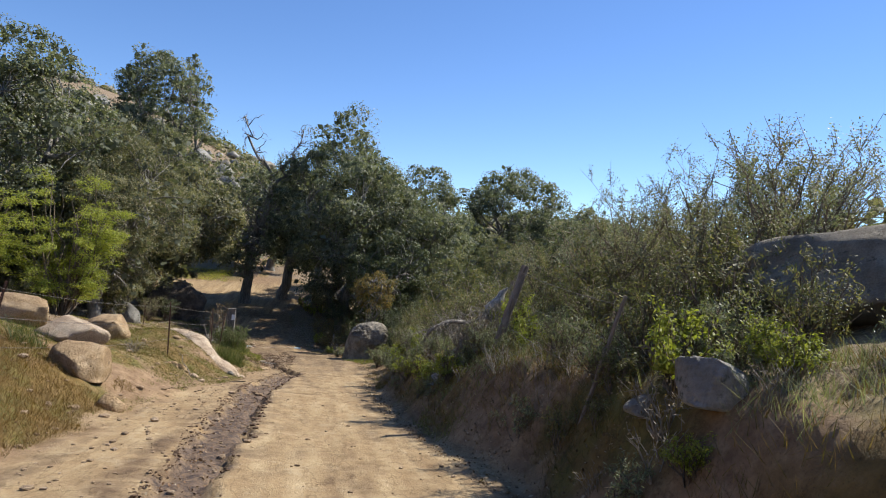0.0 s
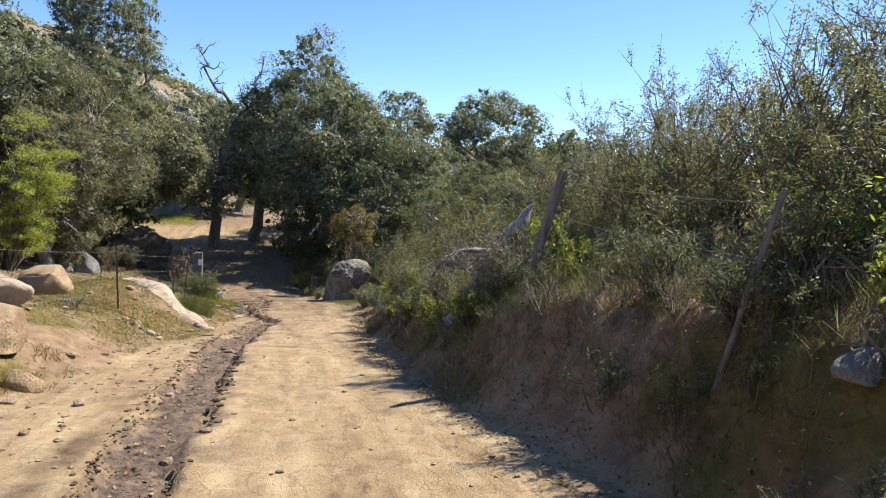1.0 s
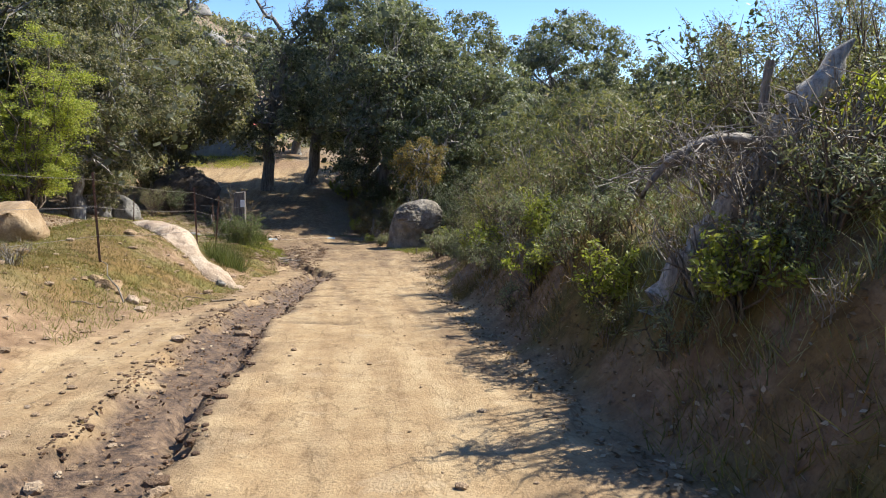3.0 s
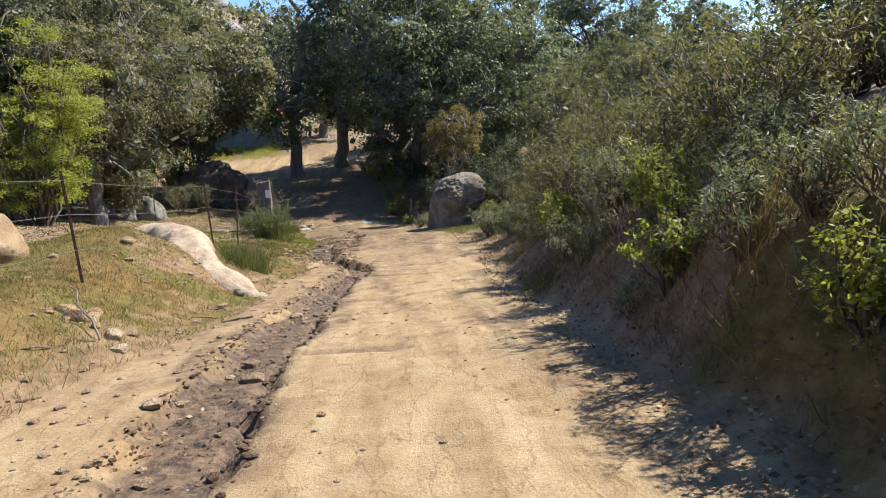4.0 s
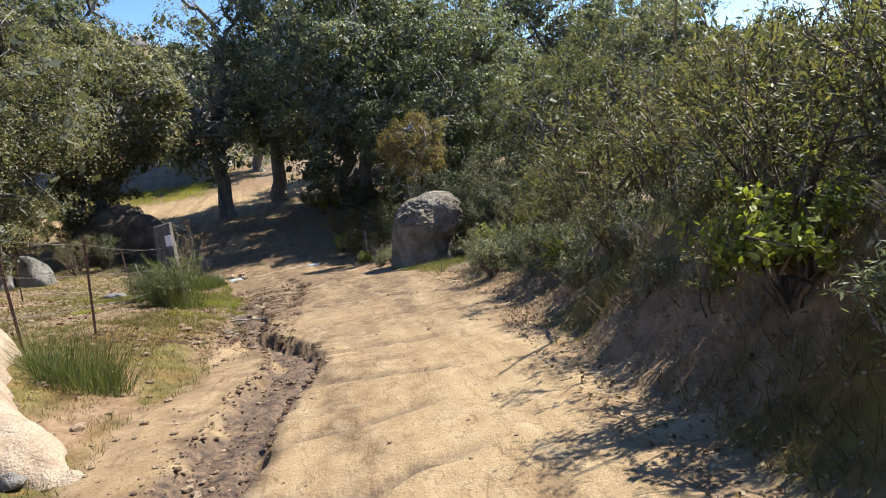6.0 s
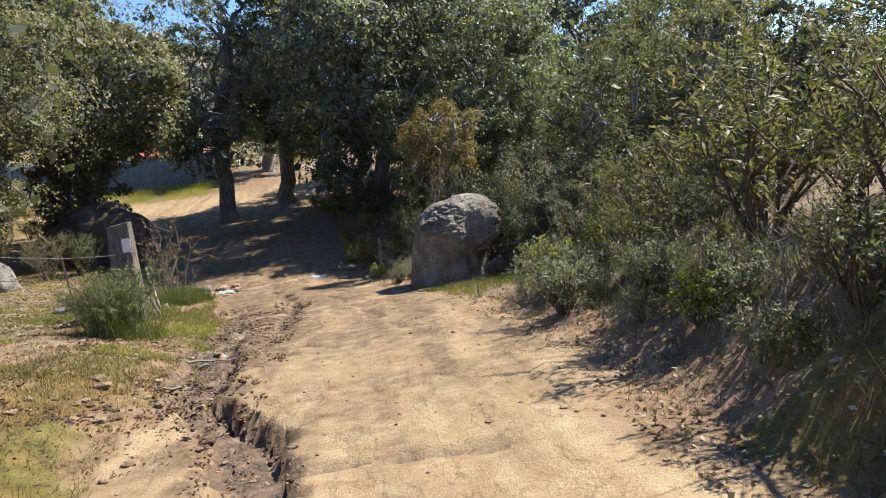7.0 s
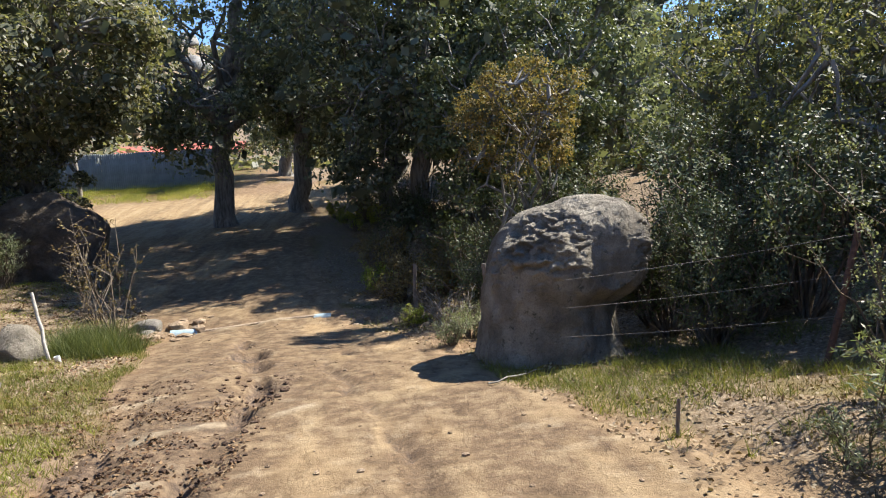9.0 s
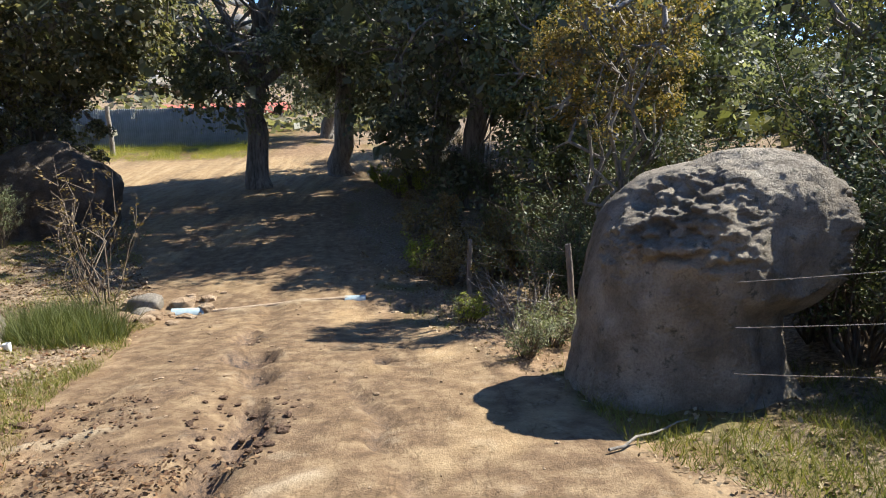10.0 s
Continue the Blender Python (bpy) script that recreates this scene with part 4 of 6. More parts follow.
# ---- shrubs ----
oak("oak_tree", "low bushy live oak close behind a dark boulder", -10.7, 52.9, 25, 5.2, 2.0, 0.16, 0.3, 120, 150, leaf=(0.12, 0.07), leaf_m=M_OAKLEAF2)
oak("small_tree", "small tree with yellowing olive leaves behind a boulder", 3.9, 42.6, 27, 5.7, 1.4, 0.10, 3.0, 110, 150, leaf=(0.060, 0.036), leaf_m=M_YELLOW, holes=0.25)
LOW = "low olive scrub oak up the brushy slope"
oak("oak_tree", LOW, 9.6, 42.6, 21, 6.2, 2.7, 0.16, 0.2, 130, 150, leaf=(0.085, 0.05), leaf_m=M_CHAMISE)
oak("oak_tree", LOW, 12.9, 43.0, 22, 6.6, 2.9, 0.16, 0.2, 130, 150, leaf=(0.10, 0.055), leaf_m=M_CHAMISE)
oak("oak_tree", LOW, 9.0, 38.4, 23, 4.8, 2.3, 0.14, 0.1, 110, 150, leaf=(0.075, 0.042), leaf_m=M_CHAMISE)
oak("oak_tree", LOW, 12.0, 38.0, 24, 5.2, 2.5, 0.14, 0.1, 110, 150, leaf=(0.085, 0.05), leaf_m=M_OAKLEAF2)


def shrub_meshes(seed, r, h, stems, leaves, leaf, leaf_m, stem_m=None, upright=0.5, bare=0.15, tuft=0.10, droop=0.0, thick=1.0):
    """Stems fanning from one foot, with twigs, and leaves along the outer twigs."""
    rng = np.random.default_rng(seed)
    tb, tips = Tubes(), []
    for k in range(stems):
        a, o = rng.uniform(0, 2 * np.pi), rng.uniform(0.1, 1.0) ** 0.7
        end = np.array([np.cos(a) * r * o, np.sin(a) * r * o, h * rng.uniform(0.55, 1.0) * (1 - (1 - upright) * 0.75 * o * o)])
        ln = crooked(rng, (np.cos(a) * 0.06, np.sin(a) * 0.06, -0.12), end, 6, 0.05)
        ln[:, 2] += np.sin(np.linspace(0, np.pi, 6)) * h * 0.10
        tb.add(ln, np.linspace(0.014 + 0.008 * h, 0.005, 6) * thick, 3)
        for s in range(5):
            i = rng.integers(2, 6)
            e2 = ln[i] + unit(rng.normal(size=3) * 0.8 + unit(end) * 0.8 + np.array([0, 0, 0.3 - droop])) * r * rng.uniform(0.16, 0.42)
            l2 = crooked(rng, ln[i], e2, 4, 0.07)
            tb.add(l2[[0, 3]], np.array([0.008, 0.003]) * min(1, thick * 1.4), 3)
            if rng.uniform() > bare:
                tips.append(l2)
    seg = np.array(tips)
    pick = rng.integers(0, len(seg), leaves)
    t = rng.uniform(0.15, 1.08, (leaves, 1)) * 3
    i = np.minimum(t.astype(int), 2)[:, 0]
    p = seg[pick, i] + (seg[pick, i + 1] - seg[pick, i]) * (t - i[:, None])
    p = p + rng.normal(size=(leaves, 3)) * tuft * r * 0.6
    nr = unit(p - np.array([0, 0, h * 0.35])) * 0.7 + rng.normal(size=(leaves, 3)) * 0.7 + np.array([0, 0, 0.4])
    along = unit(seg[pick, 3] - seg[pick, 0])
    return tb.mesh("stems", stem_m or M_TWIG), leaf_mesh("foliage", rng, p, nr, *leaf, leaf_m, along)


SHRUBS = {}
BUSH = {"chamise": "chamise_shrub", "b": "chamise_shrub", "sage": "sage_bush", "twigs": "dry_bush", "twiggy": "dry_bush", "whip": "sapling", "fresh": "leafy_bush",
        "laurel": "laurel_shrub", "scrub": "scrub_bush", "oak": "scrub_oak", "russet": "russet_shrub"}


def shrub_kind(key, label, **kw):
    SHRUBS[key] = (label, shrub_meshes(**kw))


shrub_kind("chamise", "dense olive chamise shrub on the bank", seed=101, r=0.95, h=1.5, stems=19, leaves=2300, leaf=(0.08, 0.022), leaf_m=M_CHAMISE, upright=0.6)
shrub_kind("chamise_b", "dense olive chamise shrub on the bank", seed=102, r=1.1, h=1.35, stems=21, leaves=2400, leaf=(0.08, 0.022), leaf_m=M_CHAMISE, upright=0.4)
shrub_kind("sage", "grey-green sage bush with fine stems", seed=103, r=0.75, h=1.05, stems=30, leaves=1900, leaf=(0.085, 0.020), leaf_m=M_SAGE, upright=0.5)
shrub_kind("low_sage", "low grey-green sage bush on the bank", seed=121, r=0.36, h=0.46, stems=13, leaves=900, leaf=(0.05, 0.012), leaf_m=M_SAGE, upright=0.5, thick=0.5)
shrub_kind("low_chamise", "low olive chamise bush on the bank", seed=122, r=0.40, h=0.55, stems=11, leaves=950, leaf=(0.045, 0.014), leaf_m=M_CHAMISE, upright=0.5, thick=0.5)
shrub_kind("dry_twigs", "small dry twiggy bush on the bank", seed=123, r=0.38, h=0.5, stems=11, leaves=130, leaf=(0.025, 0.012), leaf_m=M_RUSSET, stem_m=M_DEADWOOD, upright=0.5, bare=0.6, thick=0.5)
shrub_kind("fresh", "low bush of bright yellow-green leaves", seed=104, r=0.6, h=0.75, stems=18, leaves=1700, leaf=(0.06, 0.03), leaf_m=M_FRESH, upright=0.5, bare=0.3)
shrub_kind("laurel", "tall dark green leafy shrub", seed=105, r=1.3, h=2.5, stems=19, leaves=5200, leaf=(0.06, 0.03), leaf_m=M_DARKLEAF, upright=0.7)
shrub_kind("scrub", "tall open scrub with sparse small leaves", seed=106, r=1.25, h=2.7, stems=18, leaves=4200, leaf=(0.036, 0.021), leaf_m=M_OAKLEAF, upright=0.85, bare=0.3, tuft=0.05, thick=0.55)
shrub_kind("scrub_oak", "tall small-leaved scrub oak on the bank", seed=110, r=1.25, h=2.4, stems=18, leaves=4200, leaf=(0.038, 0.022), leaf_m=M_OAKLEAF2, upright=0.8, bare=0.15, tuft=0.07, thick=0.6)
shrub_kind("twiggy", "leafless grey twiggy bush", seed=107, r=0.8, h=1.1, stems=22, leaves=260, leaf=(0.04, 0.02), leaf_m=M_RUSSET, stem_m=M_DEADWOOD, upright=0.5, bare=0.6)
shrub_kind("russet", "low shrub of dry reddish-brown leaves", seed=109, r=0.9, h=1.2, stems=20, leaves=2600, leaf=(0.07, 0.035), leaf_m=M_RUSSET, upright=0.4)
shrub_kind("whip", "thin leggy sapling with few dry leaves", seed=113, r=1.1, h=2.0, stems=8, leaves=260, leaf=(0.05, 0.026), leaf_m=M_RUSSET, upright=0.6, bare=0.35, tuft=0.04, thick=0.55)
shrub_kind("far_chamise", "dense olive shrub up on the slope", seed=111, r=1.1, h=1.5, stems=14, leaves=2700, leaf=(0.095, 0.042), leaf_m=M_CHAMISE, upright=0.5)
shrub_kind("far_laurel", "tall dark green shrub up on the slope", seed=112, r=1.3, h=2.4, stems=14, leaves=2800, leaf=(0.105, 0.052), leaf_m=M_DARKLEAF, upright=0.7)


def shrub(key, x, y, s=1.0, turn=None, z=None, label="", sz=None):
    lab, (stems, foliage) = SHRUBS[key]
    base = tagged(new(BUSH[key.split("_")[-1]]), label or lab, "shrub", "shrubs of the hillside")
    turn = (x * 137.5 + y * 71.3) % 360 if turn is None else turn
    base.matrix_world = pose(x, y, (ground_z(x, y) if z is None else z), 0, 0, turn) @ Matrix.Diagonal((s, s, sz or s, 1))
    child("woody_stem", stems, base)
    child("foliage", foliage, base)
    return base


def scatter(seed, count, x0, x1, y0, y1, kinds, gap, s0, s1, clear=0.5, test=None, glade=True):
    rng, placed = random.Random(seed), []
    tries = 0
    while len(placed) < count and tries < count * 40:
        tries += 1
        x, y = rng.uniform(x0, x1), rng.uniform(y0, y1)
        if road_left(y) - clear < x < float(road_right(y)) + clear or any((x - a) ** 2 + (y - b) ** 2 < gap * gap for a, b in placed):
            continue
        if (glade and 1.8 < x < 4.4 and 9.0 < y < 13.6) or (1.9 < x < 4.3 and 13.8 < y < 16.0) or (test and not test(x, y)):
            continue
        placed.append((x, y))
        s = rng.uniform(s0, s1)
        shrub(rng.choice(kinds), x, y, s, sz=s * rng.uniform(0.85, 1.2))


# the brushy bank above the track
scatter(1, 16, 2.8, 4.2, 7.0, 33.0, ["chamise", "sage", "chamise_b", "twiggy", "sage"], 1.1, 0.55, 0.85, clear=0.75)
scatter(2, 34, 3.6, 9.5, 9.0, 36.0, ["chamise", "chamise_b", "chamise", "sage"], 1.25, 0.75, 1.1, clear=1.5,
        test=lambda x, y: y < 32 or x > 6.2)
scatter(3, 16, 9.0, 15.0, 24.0, 46.0, ["far_chamise", "far_chamise", "far_laurel", "scrub"], 1.7, 1.1, 1.7, test=lambda x, y: y > 24 or x > 15)
scatter(13, 9, 8.5, 14.0, 11.0, 24.0, ["scrub_oak", "scrub", "chamise"], 1.6, 0.9, 1.2)
scatter(14, 12, 4.2, 8.5, 19.0, 31.0, ["chamise", "chamise_b"], 1.3, 1.15, 1.5)
scatter(4, 9, 7.2, 11.0, 9.5, 20.0, ["scrub", "scrub_oak", "scrub_oak"], 1.4, 0.9, 1.15)
scatter(11, 24, 2.2, 5.0, 12.0, 34.0, ["low_sage", "low_chamise", "dry_twigs", "low_sage", "fresh"], 0.7, 0.7, 1.2, clear=0.6, test=lambda x, y: x - float(road_right(y)) < 2.0)
scatter(5, 12, 5.0, 13.0, 36.0, 50.0, ["laurel", "laurel", "chamise", "scrub"], 1.5, 1.0, 1.4, clear=3.5)
scatter(6, 9, 0.2, 6.0, 45.0, 51.0, ["sage", "russet", "chamise"], 1.2, 0.5, 0.9, clear=1.0)
scatter(7, 5, -17.0, -12.6, 34.0, 42.0, ["far_chamise", "far_laurel"], 1.9, 0.8, 1.1)
scatter(8, 9, -17.0, -12.0, 44.0, 60.0, ["far_chamise", "far_laurel"], 1.5, 0.8, 1.1)
scatter(9, 8, 14.0, 34.0, 46.0, 62.0, ["far_chamise", "far_laurel"], 2.2, 1.2, 1.8)
scatter(10, 20, 2.5, 7.0, 4.5, 15.0, ["sage", "chamise", "sage", "twiggy", "chamise_b"], 0.9, 0.45, 0.75, clear=0.6)
scatter(15, 22, 2.2, 4.2, 5.5, 24.0, ["low_sage", "dry_twigs", "low_chamise", "low_sage"], 0.55, 0.55, 0.95, clear=0.65)
scatter(16, 16, 2.0, 4.6, 8.6, 14.0, ["low_sage", "low_sage", "dry_twigs"], 0.42, 0.65, 1.05, clear=0.8, glade=False)
scatter(17, 40, 2.1, 4.8, 14.0, 33.0, ["low_sage", "low_chamise", "low_sage", "dry_twigs"], 0.5, 0.6, 1.15, clear=0.6, test=lambda x, y: x - float(road_right(y)) < 2.0)
scatter(20, 34, 2.1, 4.6, 4.6, 13.5, ["low_sage", "low_chamise", "dry_twigs", "low_sage", "fresh"], 0.5, 0.6, 1.0, clear=0.3, glade=False)
scatter(21, 16, 2.0, 4.4, 13.5, 22.0, ["low_sage", "dry_twigs", "low_chamise"], 0.6, 0.5, 0.9, clear=0.35)
scatter(18, 12, 4.4, 7.0, 34.5, 41.0, ["chamise", "sage", "laurel"], 0.9, 0.6, 0.9, clear=1.2)
scatter(19, 16, 0.6, 5.5, 41.0, 50.0, ["low_sage", "fresh", "low_chamise", "russet"], 0.7, 0.7, 1.3, clear=0.6)
for key, x, y, s in (("scrub_oak", -10.4, 47.2, 0.8), ("scrub_oak", -12.4, 47.6, 0.85), ("scrub_oak", -14.0, 46.8, 0.9), ("laurel", -9.6, 48.2, 0.7), ("low_chamise", -7.6, 48.6, 1.3), ("twiggy", -7.2, 48.9, 0.9), ("low_sage", -6.9, 49.6, 1.4), ("scrub_oak", -10.6, 48.2, 0.75), ("scrub", -9.4, 48.4, 0.6), ("fresh", -0.8, 59.5, 1.0), ("fresh", 0.6, 60.2, 1.2), ("fresh", 2.25, 16.0, 0.75), ("fresh", 2.6, 16.6, 0.5), ("twiggy", 2.75, 12.55, 0.7), ("twiggy", 3.1, 12.4, 0.75), ("twiggy", 2.45, 12.7, 0.6), ("sage", 2.9, 12.1, 0.6), ("low_sage", 2.5, 12.3, 1.1), ("low_sage", 2.2, 12.6, 1.0), ("sage", 2.55, 14.7, 0.55), ("low_sage", 2.45, 15.2, 1.2), ("low_chamise", 2.6, 15.7, 1.0), ("low_sage", 2.7, 14.3, 1.0), ("fresh", 3.6, 14.6, 0.6), ("laurel", 4.95, 38.4, 0.95), ("chamise", 4.7, 36.6, 0.8), ("laurel", 5.6, 37.2, 0.9), ("sage", 1.7, 39.0, 0.5), ("sage", 2.1, 39.6, 0.6), ("fresh", 1.3, 41.5, 0.6), ("twiggy", 1.9, 40.6, 0.9), ("fresh", 2.3, 13.9, 0.7), ("fresh", 2.75, 17.4, 0.85), ("fresh", 3.4, 26.5, 0.7),
                     ("scrub_oak", 5.6, 11.6, 1.0), ("scrub", 6.4, 10.6, 1.1), ("scrub_oak", 7.2, 12.0, 1.15), ("scrub", 6.4, 13.2, 1.05), ("scrub_oak", 8.2, 10.8, 1.3),
                     ("scrub", 5.8, 14.2, 1.0), ("scrub_oak", 6.6, 18.6, 1.1), ("scrub", 7.6, 17.6, 1.25), ("scrub", 7.4, 20.2, 1.1), ("scrub_oak", 8.7, 19.0, 1.2), ("fresh", 2.75, 4.9, 0.45), ("fresh", 3.5, 4.75, 0.5), ("fresh", 3.65, 5.3, 0.6), ("low_sage", 2.6, 5.5, 0.9), ("scrub_oak", 5.0, 8.4, 0.85), ("scrub", 6.0, 8.0, 0.95), ("chamise", 4.4, 7.2, 0.8), ("scrub_oak", 7.0, 9.2, 1.05), ("sage", 4.0, 6.3, 0.7),
                     ("laurel", 1.6, 52.3, 0.75), ("laurel", 3.0, 51.6, 0.9), ("fresh", 0.1, 55.4, 1.1), ("fresh", 1.0, 56.2, 1.2), ("laurel", 0.6, 57.4, 0.8), ("fresh", -0.3, 57.5, 0.9), ("laurel", 2.2, 55.0, 1.0), ("laurel", 4.3, 41.6, 1.0), ("laurel", 3.2, 42.6, 0.9), ("laurel", 5.0, 40.2, 0.9), ("chamise", 5.7, 39.2, 0.95), ("laurel", 5.2, 41.8, 1.2), ("laurel", 3.6, 43.3, 1.35), ("laurel", 4.7, 42.9, 1.45), ("laurel", 2.9, 44.2, 1.0), ("laurel", 6.1, 39.6, 1.4), ("laurel", 7.6, 41.2, 1.4), ("russet", 2.3, 45.8, 1.1),
                     ("twiggy", 3.0, 13.3, 0.8), ("twiggy", 3.5, 12.8, 0.9), ("sage", 3.0, 29.2, 0.8), ("sage", 3.5, 31.3, 0.9), ("scrub", 4.8, 33.6, 0.85),
                     ("whip", -5.35, 44.5, 1.35), ("whip", -5.0, 43.4, 0.9), ("whip", -5.9, 45.2, 1.0), ("twiggy", -4.4, 18.2, 0.4)):
    shrub(key, x, y, s)


def reed_bush(x, y, seed, r, h, label):
    """A broad bush of many upright green stems set with short needles."""
    st, fo = shrub_meshes(seed, r, h, 70, 5200, (0.11, 0.010), M_RUSHBUSH, upright=0.75, bare=0.0, tuft=0.03, thick=0.35)
    base = tagged(new("reed_bush"), label, "bush")
    base.matrix_world = pose(x, y, ground_z(x, y))
    child("woody_stem", st, base)
    child("foliage", fo, base)


M_RUSHBUSH = leaf_mat("reed_needle", ((0.0, (0.07, 0.095, 0.035)), (0.5, (0.13, 0.165, 0.06)), (1.0, (0.25, 0.26, 0.12))), 0.3)
reed_bush(-3.45, 32.6, 211, 0.75, 1.1, "broad dark green needle-leaved bush before the corner post")
reed_bush(-4.1, 33.6, 212, 0.55, 0.8, "dark green needle-leaved bush at the corner post")


def tall_bush(x, y, seed, h, r, label):
    """Arching stems with layered, drooping feathery sprays."""
    rng = np.random.default_rng(seed)
    tb, cs, ns, al = Tubes(), [], [], []
    for k in range(30):
        a, o = rng.uniform(0, 2 * np.pi), rng.uniform(0.15, 1.0) ** 0.6
        end = np.array([np.cos(a) * r * o * 0.8, np.sin(a) * r * o * 0.8, h * rng.uniform(0.5, 1.0) * (1 - 0.3 * o * o)])
        ln = crooked(rng, (np.cos(a) * 0.2, np.sin(a) * 0.2, -0.2), end, 8, 0.03)
        tb.add(ln, np.linspace(0.06, 0.012, 8), 4)
        for s in range(9):
            g = rng.uniform(1.6, 6.99)
            p0 = ln[int(g)] + (ln[int(g) + 1] - ln[int(g)]) * (g - int(g))
            b = a + rng.normal() * 0.9
            reach = rng.uniform(0.6, 1.5)
            t = np.linspace(0, 1, 6)[:, None]
            sp = p0 + np.array([np.cos(b), np.sin(b), 0.25]) * reach * t - np.array([0, 0, 0.25]) * reach * t * t
            tb.add(sp, np.linspace(0.012, 0.003, 6), 3)
            n = int(130 * reach)
            u = rng.uniform(0.1, 1.0, (n, 1))
            q = p0 + np.array([np.cos(b), np.sin(b), 0.25]) * reach * u - np.array([0, 0, 0.25]) * reach * u * u
            side = np.array([-np.sin(b), np.cos(b), 0]) * rng.choice([-1, 1], (n, 1))
            cs.append(q + side * rng.uniform(0, 0.30, (n, 1)) * (1.1 - u) + rng.normal(size=(n, 3)) * 0.08)
            ns.append(rng.normal(size=(n, 3)) * 0.9 + np.array([0.5, -0.3, 0.7]))
            al.append(side + np.array([np.cos(b), np.sin(b), 0]) * 0.8)
    base = tagged(new("tall_bush"), label, "bush")
    base.matrix_world = pose(x, y, ground_z(x, y))
    child("woody_stem", tb.mesh("stems", M_TWIG), base)
    child("foliage", leaf_mesh("foliage", rng, np.concatenate(cs), np.concatenate(ns), 0.115, 0.032, M_FEATHER, np.concatenate(al)), base)


tall_bush(-12.3, 36.6, 201, 8.2, 3.0, "tall bush of feathery yellow-green leaves")
tall_bush(-16.6, 35.0, 202, 7.0, 3.2, "tall bush of feathery yellow-green leaves")


# ---- grass, rushes, leaf litter, pebbles ----
def blades(rng, x, y, z, h, w, lean):
    n = len(x)
    a = rng.uniform(0, 2 * np.pi, n)
    side = np.stack([np.cos(a), np.sin(a), np.zeros(n)], 1) * (w / 2)[:, None]
    d = np.stack([rng.normal(size=n) * lean, rng.normal(size=n) * lean, np.ones(n)], 1) * h[:, None]
    p = np.stack([x, y, z], 1)
    return np.stack([p - side, p + side, p + d * np.array([1.25, 1.25, 0.95])], 1).reshape(-1, 3)


def grass_field(name, label, seed, n, x0, x1, y0, y1, h, mat_, thresh, nseed, clear=0.1):
    rng = np.random.default_rng(seed)
    x, y = rng.uniform(x0, x1, n), rng.uniform(y0, y1, n)
    e = np.maximum(road_left(y) - x, x - road_right(y)) + 1.0 * (fbm(x * 0.8, y * 0.6, seed=11) - 0.5)
    ok = (e > clear) & (fbm(x * 0.7, y * 0.7, seed=nseed) + 0.25 * (vnoise(x * 4, y * 4, seed=nseed + 1) - 0.5) > thresh)
    x, y = x[ok], y[ok]
    v = blades(rng, x, y, land(x, y) - 0.01, rng.uniform(0.4, 1.2, len(x)) * h, rng.uniform(0.004, 0.010, len(x)), 0.45)
    tagged(new(name, mesh_np(name, v, np.arange(len(v)).reshape(-1, 3), False, [mat_])), label, "grass", kind="stuff")


M_MOSSY = leaf_mat("golden_turf", ((0.0, (0.085, 0.082, 0.018)), (0.5, (0.155, 0.125, 0.030)), (1.0, (0.25, 0.185, 0.06))), 0.25)
grass_field("mound_grass", "short golden-green turf over the low mound", 313, 90000, -7.5, -2.2, 16.5, 31, 0.06, M_MOSSY, 0.40, 54, clear=0.7)
grass_field("dry_grass", "short dry tan grass on the bank", 301, 80000, -9, -1.3, 5, 31, 0.07, M_GRASS, 0.53, 15)
M_BROWNGRASS = leaf_mat("brown_grass", ((0.0, (0.13, 0.075, 0.028)), (0.5, (0.23, 0.14, 0.055)), (1.0, (0.36, 0.25, 0.12))), 0.3)
grass_field("brown_grass", "thick dry brown grass on the near bank", 312, 60000, -8, -3.1, 6, 14, 0.13, M_BROWNGRASS, 0.38, 33, clear=0.25)
grass_field("green_grass", "short fresh green grass on the bank", 302, 110000, -9, -1.5, 8, 44, 0.12, M_GREENGRASS, 0.56, 22)
grass_field("verge_grass", "sparse dry grass along the brushy bank", 303, 36000, 2.0, 5.0, 6, 38, 0.10, M_GRASS, 0.5, 23)
M_VERGE = leaf_mat("verge_grass", ((0.0, (0.20, 0.24, 0.035)), (0.5, (0.33, 0.34, 0.06)), (1.0, (0.48, 0.44, 0.12))), 0.35)
grass_field("far_grass", "green grass verge beyond the clearing", 304, 30000, -26, -8.2, 68.0, 74.5, 0.42, M_VERGE, 0.43, 24, clear=-100)
grass_field("brook_grass", "fresh green grass on the bank of the brook", 306, 30000, -6.5, -2.9, 36, 43, 0.13, M_GREENGRASS, 0.40, 26, clear=0.15)
grass_field("edge_grass", "tufts of grass at the foot of the brushy bank", 307, 26000, 1.8, 4.6, 10, 38, 0.22, M_GREENGRASS, 0.60, 27, clear=-0.1)
M_LITGRASS = leaf_mat("fresh_turf", ((0.0, (0.14, 0.17, 0.03)), (0.5, (0.25, 0.27, 0.05)), (1.0, (0.38, 0.36, 0.10))), 0.4)
grass_field("corner_grass", "green grass round the wooden corner post", 308, 30000, -6.5, -1.9, 28.5, 37.5, 0.09, M_MOSSY, 0.48, 28, clear=0.1)
grass_field("weed_grass", "fresh green weeds beside the churned track", 314, 30000, -5.2, -1.9, 30.6, 36.2, 0.12, M_LITGRASS, 0.47, 61, clear=0.2)
grass_field("stone_grass", "green grass at the foot of the tall boulder", 309, 24000, 1.9, 6.0, 32.5, 37.5, 0.15, M_GREENGRASS, 0.46, 29, clear=0.0)
